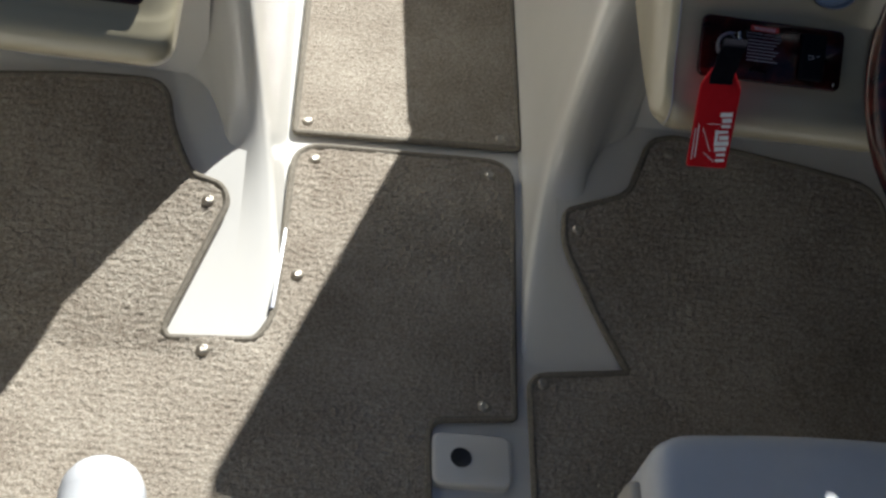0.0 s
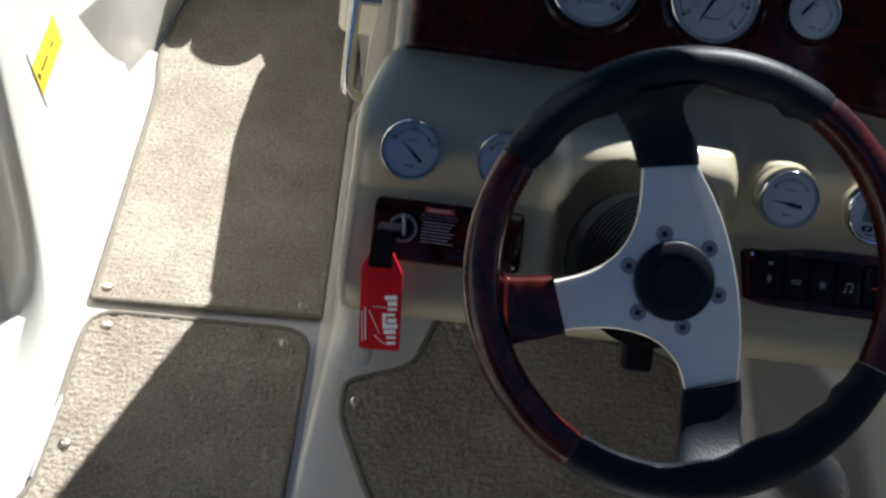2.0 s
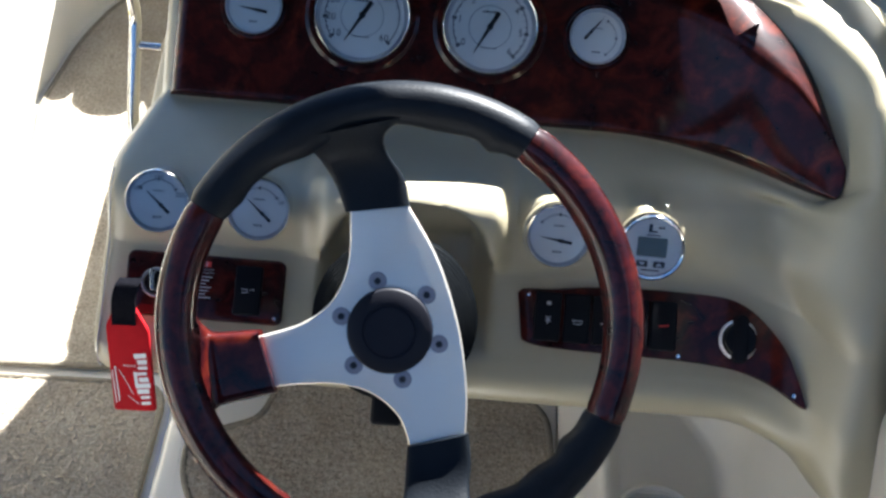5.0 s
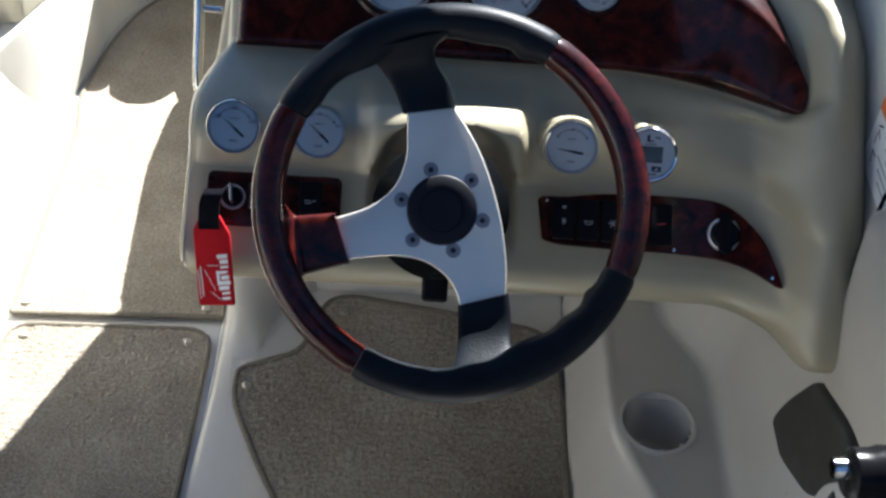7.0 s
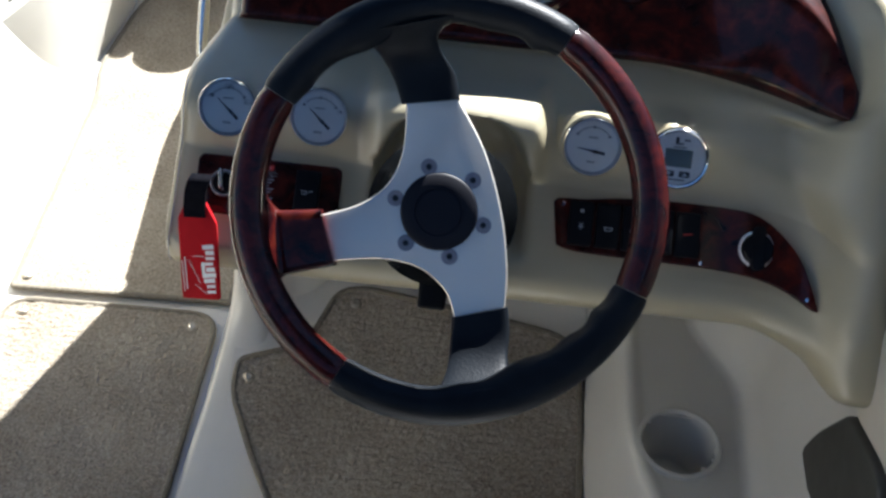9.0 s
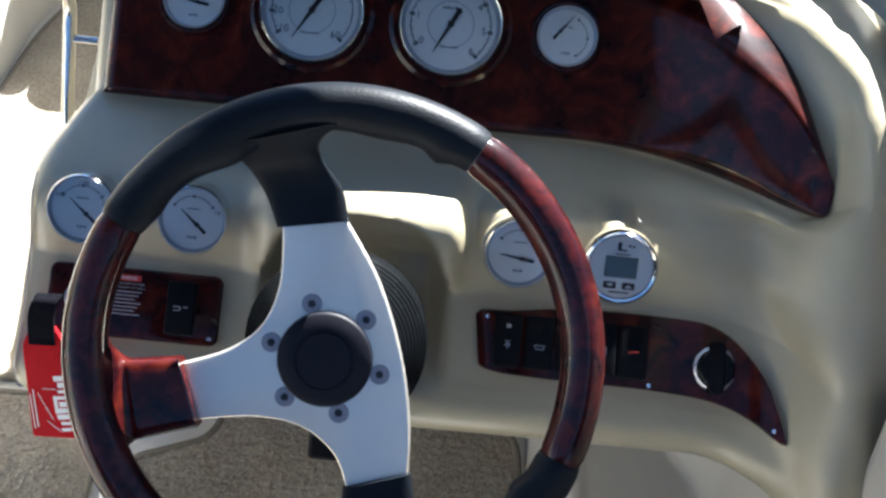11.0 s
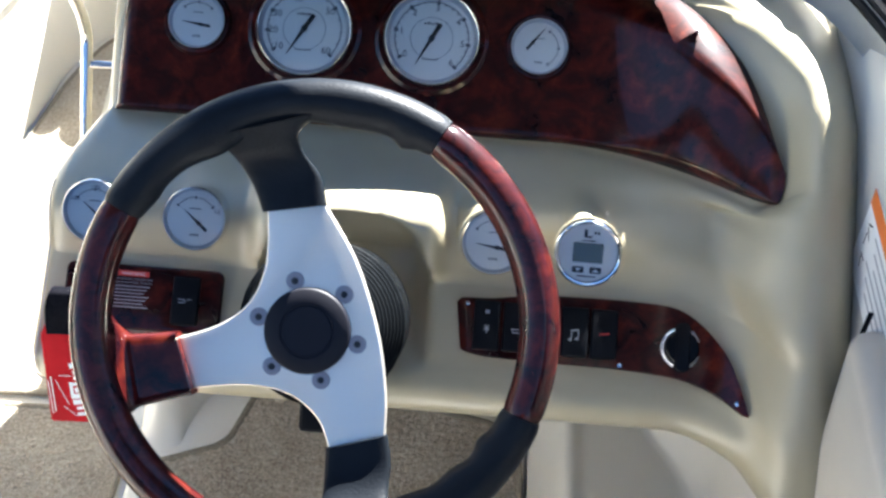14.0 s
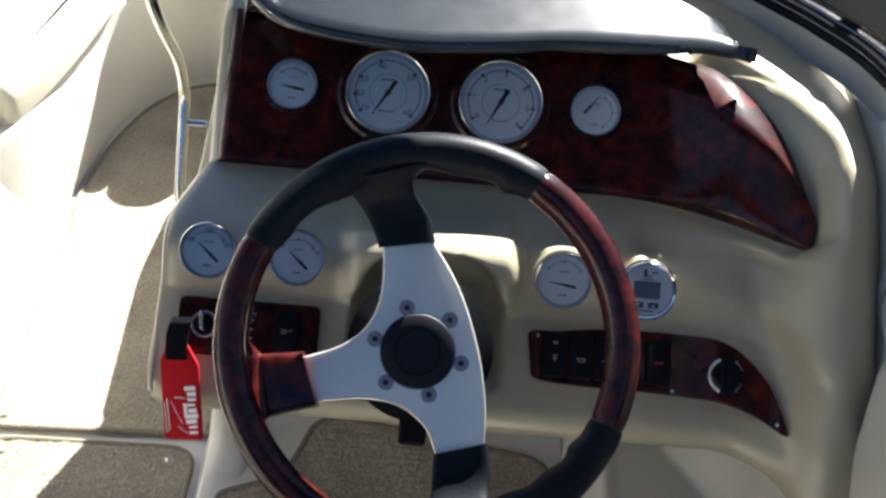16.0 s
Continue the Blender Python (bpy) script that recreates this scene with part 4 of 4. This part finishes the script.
for i in range(57):
    x = -0.129 + 0.256 * i / 56
    cut = [ay + (by - ay) * (x - ax) / (bx - ax) for (ax, ay), (bx, by) in zip(outline, outline[1:] + outline[:1]) if (ax > x) != (bx > x)]
    lo, hi = (min(cut), max(cut)) if len(cut) > 1 else ((-0.022, 0.020) if i == 0 else (-0.0425, -0.0400))
    e = min(1.0, i / 2, (56 - i) / 2)
    h = 0.0015 + 0.0035 * math.sqrt(1 - (1 - e) ** 2)
    prof = [(lo, 0.0), (lo, h * 0.5), (lo + 0.0012, h)] + [(lo + 0.0012 + (hi - lo - 0.0024) * j / 8, h) for j in range(1, 8)] + [(hi - 0.0012, h), (hi, h * 0.5), (hi, 0.0)]
    cols.append([warped(x - 0.14 * y * smooth(-0.085, -0.129, x), y, z) for y, z in prof])
part("plate", grid(cols), BURL, right_sw, "glossy burl plate")
for k in range(5):
    x = -0.104 + 0.0262 * k
    part("rocker", box(x - 0.0118, x + 0.0118, -0.022, 0.022, 0.003, 0.0100, 0.002), PLASTIC, right_sw, "black rocker switch")
icons = {0: [(0, 0.012, 0.004, 0.003, 0), (0, -0.004, 0.005, 0.001, 0), (0, -0.004, 0.001, 0.006, 0), (0, -0.002, 0.006, 0.001, 45), (0, -0.002, 0.006, 0.001, -45)],
         1: [(0, -0.002, 0.009, 0.001, 0), (0.001, -0.005, 0.006, 0.001, 0), (-0.003, -0.0035, 0.001, 0.004, 20), (0.004, -0.0035, 0.001, 0.004, -20)],
         2: [(0, -0.003, 0.004, 0.004, 0), (0, -0.003, 0.010, 0.0008, 0), (0, -0.003, 0.010, 0.0008, 60), (0, -0.003, 0.010, 0.0008, 120)],
         3: [(-0.003, -0.003, 0.0009, 0.008, 0), (0.003, -0.002, 0.0009, 0.008, 0), (0, 0.0015, 0.007, 0.0014, 8), (-0.0042, -0.007, 0.003, 0.002, 0), (0.0018, -0.006, 0.003, 0.002, 0)]}
for k, spec in icons.items():
    bars(right_sw, [(x - 0.104 + 0.0262 * k, y, w, h, a) for x, y, w, h, a in spec], GREYP, "switch_icon").location.z = 0.0104
bars(right_sw, [(-0.104 + 0.0262 * 4, 0.000, 0.009, 0.0016, 8)], REDP, "switch_icon").location.z = 0.0104
socket = part("socket", lathe([(0.0185, 0.004), (0.0185, 0.0065), (0.0165, 0.008), (0.0155, 0.0075), (0.015, 0.005), (0.0, 0.005)], 32), SATIN, right_sw, "satin steel socket ring", pose(*warped(0.070, -0.006, 0.001)))
part("socket_cap", lathe([(0.0150, 0.004), (0.0150, 0.0115), (0.0135, 0.013), (0.0, 0.0135)], 28), RUBBER, right_sw, "black rubber socket cap", pose(*warped(0.070, -0.006, 0.001)))
part("cap_tab", slab(rounded_rect(0.014, 0.044, 0.006), 0.010, 0.002, 0.004), RUBBER, right_sw, "black rubber cap strap", pose(*warped(0.070, -0.0055, 0.001)))
for x, y in ((0.016, -0.026), (0.117, -0.037), (-0.122, 0.019)):
    part("screw", lathe([(0.0022, 0.004), (0.002, 0.0058), (0, 0.006)], 12), CHROME, right_sw, "small screw", pose(*warped(x, y, 0)))

# ---- steering wheel ----
WN = Vector((-0.028, -0.714, 0.699)).normalized()
HUB = Vector((0.7727, 0.7277, 0.6463))
wheel = thing("steering_wheel", "three-spoke steering wheel of black leather, burl wood and brushed aluminium", "steering wheel", facing(HUB, WN))
RIM_R, RIM_N, CX, CY = 0.1648, 0.030, 0.0075, 0.006


def rim_arc(a0, a1, radius, bumps=()):
    n = int(abs(a1 - a0) / 2) + 2
    bm, rings = bmesh.new(), []
    for i in range(n + 1):
        a = a0 + (a1 - a0) * i / n
        c = Vector((math.cos(radians(a)), math.sin(radians(a)), 0))
        r = radius
        if i in (0, n):
            r = radius * 0.93
        grow = sum(h * math.exp(-((a - p) / w) ** 2) for p, w, h in bumps)
        ring = []
        for k in range(20):
            t = 2 * math.pi * k / 20
            inward = max(0.0, -math.cos(t))
            rr = r + grow * inward
            ring.append(bm.verts.new(Vector((CX, CY, RIM_N)) + c * (RIM_R + rr * math.cos(t)) + Vector((0, 0, rr * 1.08 * math.sin(t) if not inward else r * 1.08 * math.sin(t)))))
        rings.append(ring)
    for p, q in zip(rings, rings[1:]):
        for k in range(20):
            bm.faces.new((p[k], p[(k + 1) % 20], q[(k + 1) % 20], q[k]))
    bm.faces.new(rings[0][::-1])
    bm.faces.new(rings[-1])
    return bm


part("rim_leather", rim_arc(60, 153, 0.0158, [(122, 9, 0.007), (146, 3, 0.002), (68, 3, 0.005), (84, 8, 0.003)]), LEATHER, wheel, "black leather top of the rim")
part("rim_leather", rim_arc(243, 341, 0.0158, [(330, 3, 0.004), (318, 5, 0.004), (300, 12, 0.010), (280, 6, 0.004)]), LEATHER, wheel, "black leather foot of the rim")
part("rim_wood", rim_arc(153.2, 242.8, 0.0150), RIMBURL, wheel, "glossy burl wood side of the rim")
part("rim_wood", rim_arc(-18.8, 59.8, 0.0150), RIMBURL, wheel, "glossy burl wood side of the rim")


def smooth_outline(points, steps=6):
    out = []
    for seg in points:
        out += [(p.x, p.y) for p in spline([(x, y, 0) for x, y in seg], steps)]
    return out


plate = smooth_outline([[(0.004, 0.098), (0.032, 0.056), (0.052, 0.006), (0.062, -0.04), (0.064, -0.076)],
                        [(0.023, -0.090), (0.012, -0.066), (-0.012, -0.049), (-0.045, -0.045), (-0.084, -0.051)],
                        [(-0.098, -0.013), (-0.068, -0.001), (-0.046, 0.018), (-0.036, 0.048), (-0.038, 0.090)]])
part("spoke_plate", slab(plate, 0.006, 0.0018, -0.003), ALU, wheel, "brushed aluminium three-spoke plate")


def cover(left, right, material, label, name, heights, half, square):
    """A padded spoke end between two edge curves, from the plate out to the middle of the rim."""
    left, right = spline([(*p, 0) for p in left], 5), spline([(*p, 0) for p in right], 5)
    rows, n = [], len(left) - 1
    for i, (l, r) in enumerate(zip(left, right)):
        t = i / n
        mid = (l + r) / 2
        row = []
        for k in range(24):
            u = 2 * math.pi * k / 24
            cx, sz = math.cos(u), math.sin(u)
            p = mid + (r - mid) * math.copysign(abs(cx) ** square, cx)
            row.append((p.x, p.y, heights(t) + half(t) * math.copysign(abs(sz) ** square, sz)))
        rows.append(row)
    bm = grid(rows, closed_v=True)
    bm.verts.ensure_lookup_table()
    bm.faces.new([bm.verts[k] for k in range(24)])
    return part(name, bm, material, wheel, label, angle=50)


pad_height, pad_half = (lambda t: 0.003 + (RIM_N - 0.003) * smooth(0.15, 0.95, t)), (lambda t: 0.0065 + 0.007 * smooth(0.3, 1.0, t))
cover([(-0.041, 0.086), (-0.050, 0.106), (-0.063, 0.124), (-0.074, 0.132), (-0.089, 0.134), (-0.104, 0.129)], [(0.007, 0.095), (0.001, 0.116), (-0.011, 0.131), (-0.016, 0.142), (-0.010, 0.152), (0.010, 0.163)],
      LEATHER, "black leather spoke end", "spoke_end", pad_height, pad_half, 0.55)
cover([(0.066, -0.073), (0.070, -0.095), (0.070, -0.113), (0.074, -0.127), (0.086, -0.131), (0.108, -0.122)], [(0.020, -0.087), (0.0205, -0.105), (0.021, -0.122), (0.019, -0.136), (0.014, -0.146), (0.000, -0.157)],
      LEATHER, "black leather spoke end", "spoke_end", pad_height, pad_half, 0.55)
cover([(-0.0815, -0.0545), (-0.098, -0.0595), (-0.114, -0.0645), (-0.123, -0.068), (-0.131, -0.078), (-0.140, -0.094)], [(-0.0985, -0.0085), (-0.113, -0.0105), (-0.127, -0.0125), (-0.135, -0.0125), (-0.142, -0.004), (-0.149, 0.012)],
      RIMBURL, "burl wood spoke end with a raised square pad", "spoke_end", lambda t: 0.003 + 0.006 * t + (RIM_N - 0.010) * smooth(0.58, 0.95, t), lambda t: 0.0125 - 0.003 * smooth(0.45, 0.7, t) + 0.003 * smooth(0.75, 1.0, t), 0.32)
part("hub_cap", lathe([(0.0325, 0.002), (0.0325, 0.0088), (0.0320, 0.0102), (0.0305, 0.0112), (0.0205, 0.0118), (0.0199, 0.0110), (0.0190, 0.0110), (0.0184, 0.0118), (0.0, 0.0120)], 64), CAP, wheel, "flat round black horn cap")
for a in (109, 49, -11, -71, -131, 169):
    bolt = part("bolt", lathe([(0.0069, 0.002), (0.0069, 0.0036), (0.0065, 0.0041), (0.0030, 0.0041), (0.0027, 0.0034), (0.0, 0.0034)], 24), BOLT, wheel, "flat bronze-grey bolt", pose(0.0385 * math.cos(radians(a)), 0.0385 * math.sin(radians(a)), 0))
    part("bolt_socket", lathe([(0.0027, 0.0037), (0.0, 0.0038)], 6), INK, bolt)

column = thing("steering_column", "ribbed black rubber steering column boot", "steering column", facing(HUB, WN))
prof = [(0.034, -0.004), (0.040, -0.012)]
prof += [(0.0475, -0.018), (0.0485, -0.030)]
for k in range(8):
    r, z = 0.0495 + 0.0023 * k, -0.031 - 0.0062 * k
    prof += [(r, z), (r + 0.0016, z - 0.0006), (r + 0.0024, z - 0.0020), (r + 0.0024, z - 0.0036), (r + 0.0006, z - 0.0050)]
prof += [(0.067, -0.083), (0.066, -0.17)]
part("boot", lathe(prof), BOOT, column, angle=22)
part("tilt_lever", box(-0.014, 0.012, -0.090, -0.055, -0.10, -0.080, 0.004), PLASTIC, column, "black tilt lever")

# ---- key tag ----
tag = thing("key_tag", "red fabric key tag with white print hanging from the ignition key", "key tag", facing((0.547, 0.791, 0.484), (-0.09, -0.907, 0.428), (1, -0.04, 0.12)))
part("fob", slab([(p.x, p.y) for p in rounded([(-0.0185, -0.041), (0.0195, -0.041), (0.0195, 0.038), (0.009, 0.060), (-0.009, 0.060), (-0.0185, 0.042)], 0.003)], 0.004, 0.0015), RED, tag, "red nylon tag")
strap_path = spline([(-0.001, 0.044, 0.004), (-0.001, 0.052, 0.004), (0.0005, 0.062, 0.006), (0.002, 0.072, 0.006), (0.005, 0.081, 0.004), (0.007, 0.085, -0.001)], 6)
rows = [[(p.x + w, p.y, p.z + h) for w, h in ((-0.0105, -0.002), (-0.0105, 0.002), (0.0105, 0.002), (0.0105, -0.002))] for p in strap_path]
strap_bm = grid(rows, closed_v=True)
part("strap", strap_bm, WEBBING, tag, "black webbing strap", angle=30)
bars(tag, [(0.0105 + (0.001 if j % 3 else -0.0005), 0.014 - 0.0058 * j, 0.0110 if j in (0, 5, 6) else 0.0085, 0.0046 if j not in (2, 3, 7, 8) else 0.0030, 6) for j in range(9)], PRINT, "print").location.z = 0.0044
bars(tag, [(0.0045, -0.010, 0.003, 0.016, 3), (-0.0045, -0.012, 0.0006, 0.026, 24), (0.001, -0.030, 0.014, 0.0006, -40), (0.0, 0.004, 0.012, 0.0006, 0), (-0.013, -0.014, 0.0010, 0.034, 2), (-0.0158, -0.017, 0.0008, 0.032, 2)], PRINT, "print").location.z = 0.0044

# ---- grab rail ----
rail = thing("grab_rail", "bent stainless steel grab rail on the console edge", "grab rail")
part("rail_tube", tube(spline([(0.505, 1.085, 0.470), (0.492, 1.083, 0.480), (0.488, 1.090, 0.50), (0.488, 1.13, 0.567), (0.488, 1.145, 0.60), (0.488, 1.125, 0.655), (0.488, 1.064, 0.735), (0.488, 1.03, 0.79), (0.488, 1.02, 0.84), (0.495, 1.06, 0.88), (0.52, 1.16, 0.90)], 6), 0.0062, 12), STEEL, rail)
part("standoff", tube([(0.488, 1.13, 0.567), (0.515, 1.13, 0.567)], 0.0045, 10), STEEL, rail, "short steel standoff")

# ---- throttle ----
SIDE = Matrix(((0, 0, -1, 1.218), (1, 0, 0, 0), (0, 1, 0, 0), (0, 0, 0, 1)))
throttle = thing("throttle_control", "black throttle lever on a dark side-mount control box", "throttle")
part("control_box", slab([(p.x, p.y) for p in rounded([(0.808, 0.262), (0.792, 0.318), (0.746, 0.414), (0.634, 0.456), (0.612, 0.40), (0.662, 0.314), (0.768, 0.252)], 0.022)], 0.024, 0.006), OLIVE, throttle, "dark olive plastic control housing", SIDE)
part("side_panel", slab([(p.x, p.y) for p in rounded([(0.652, 0.30), (0.640, 0.372), (0.605, 0.43), (0.55, 0.49), (0.40, 0.53), (0.40, 0.18), (0.63, 0.18)], 0.015)], 0.026, 0.004), WHITE, throttle, "white moulded control panel", SIDE)
part("label_plate", slab([(0.614, 0.397), (0.628, 0.325), (0.575, 0.300), (0.545, 0.385)], 0.028, 0.001), INK, throttle, "black label strip", SIDE)
bars(throttle, [(0.610, 0.345, 0.016, 0.040, 20), (0.585, 0.352, 0.003, 0.075, 22)], OLIVE, "label_lines").matrix_basis = SIDE @ Matrix.Translation((0, 0, 0.0284))
part("screw_cover", lathe([(0.009, 0.0), (0.009, 0.002), (0.0075, 0.003), (0.006, 0.002), (0.0, 0.002)], 20), WHITE, throttle, "small round screw cover", SIDE @ pose(0.693, 0.262, 0.022))
part("boot", lathe([(0.075, 0.0), (0.072, 0.012), (0.055, 0.028), (0.045, 0.032), (0.030, 0.045), (0.0, 0.046)], 28), RUBBER, throttle, "black rubber lever boot", SIDE @ pose(0.455, 0.44, 0.022))
part("lever", tube(spline([(1.175, 0.455, 0.44), (1.178, 0.46, 0.52), (1.20, 0.48, 0.575), (1.205, 0.497, 0.588)], 5), 0.013, 12), PLASTIC, throttle, "black lever arm")
part("grip", lathe([(0.0, -0.001), (0.019, 0.0), (0.0235, 0.004), (0.024, 0.020), (0.0265, 0.026), (0.0275, 0.06), (0.0265, 0.115), (0.016, 0.122), (0.0, 0.122)], 28), RUBBER, throttle, "black cylindrical grip", facing((1.121, 0.497, 0.588), (1, 0, 0), (0, 1, 0)))
part("button", lathe([(0.009, -0.012), (0.0095, -0.004), (0.0095, 0.004)], 20), CHROME, throttle, "chrome trim button", facing((1.121, 0.500, 0.592), (1, 0, 0), (0, 1, 0)))

# ---- seats ----
seat = thing("helm_chair", "white vinyl helm chair with beige side piping", "chair")
part("cushion", slab([(p.x, p.y) for p in rounded([(0.535, -0.05), (0.985, -0.05), (0.985, 0.610, 0.05), (0.72, 0.612, 0.15), (0.540, 0.597, 0.05)], 0.05, 8)], 0.12, 0.025, 0.130), SEATV, seat, "white padded seat cushion")
part("side_panel", box(0.526, 0.55, -0.06, 0.560, 0.10, 0.212, 0.012, 4), VINYL, seat, "beige vinyl side panel")
part("pedestal", lathe([(0.14, 0.0), (0.14, 0.01), (0.045, 0.02), (0.045, 0.132)]), ALU, seat, "aluminium pedestal", pose(0.72, 0.2, 0.0))
pseat = thing("passenger_seat", "white vinyl passenger seat with a rounded bolster", "seat")
part("bolster", box(0.012, 0.076, -0.40, 0.438, 0.30, 0.455, 0.031, 6), SEATV, pseat, "rounded white bolster")
part("cushion", box(-0.50, 0.005, -0.40, 0.30, 0.26, 0.40, 0.04, 5), SEATV, pseat, "white padded seat cushion")
part("seat_box", box(-0.52, 0.06, -0.40, 0.28, 0.0, 0.259, 0.02), WHITE, pseat, "white moulded seat box")

part("glove_box_door", slab(rounded_rect(0.24, 0.058, 0.007), 0.0045, 0.002), BURL, port_dash, "dark glossy burl glove-box door", facing((2 * MID - 0.76, 0.8615, 0.5165), SWN))

sticker = thing("warning_sticker", "yellow and white warning sticker on the white port console side", "sticker", facing((0.1015, 1.304, 0.274), (1, 0, 0.2), (0, 1, 0)))
part("sheet", slab(rounded_rect(0.104, 0.088, 0.002), 0.0008, 0.0002), PRINT, sticker, "white printed sheet")
part("band", slab(rounded_rect(0.104, 0.048, 0.001), 0.0012, 0.0002), YELLOW, sticker, "yellow warning band")
bars(sticker, [(-0.018, 0, 0.030, 0.004, 0), (0.020, 0, 0.012, 0.004, 0), (-0.043, 0.0, 0.006, 0.010, 20)], INK, "print").location.z = 0.0014
bars(sticker, [(0.0, -0.028 - 0.005 * k, 0.09, 0.0016, 0) for k in range(3)] + [(0.0, 0.028 + 0.005 * k, 0.09, 0.0016, 0) for k in range(3)], GREYP, "print").location.z = 0.001

decal = thing("warning_decal", "white warning decal with an orange head band on the gunwale side", "decal", facing((1.2212, 0.80, 0.640), (-1, 0, 0), (0, -1, 0)))
part("sheet", slab(rounded_rect(0.20, 0.085, 0.002), 0.0007, 0.0002), PRINT, decal, "white printed sheet")
part("band", slab(rounded_rect(0.20, 0.016, 0.001), 0.0011, 0.0002), ORANGE, decal, "orange head band", pose(0.0, 0.034, 0))
bars(decal, [(0.01, 0.018 - 0.009 * k, 0.15 - 0.02 * (k % 3), 0.003, 0) for k in range(6)], GREYP, "print").location.z = 0.0011
bars(decal, [(-0.082, 0.016, 0.012, 0.002, 30), (-0.080, 0.008, 0.012, 0.002, -30), (-0.084, 0.000, 0.002, 0.014, 0), (-0.076, -0.014, 0.012, 0.002, 0), (-0.078, -0.020, 0.002, 0.012, 20)], INK, "print").location.z = 0.0011
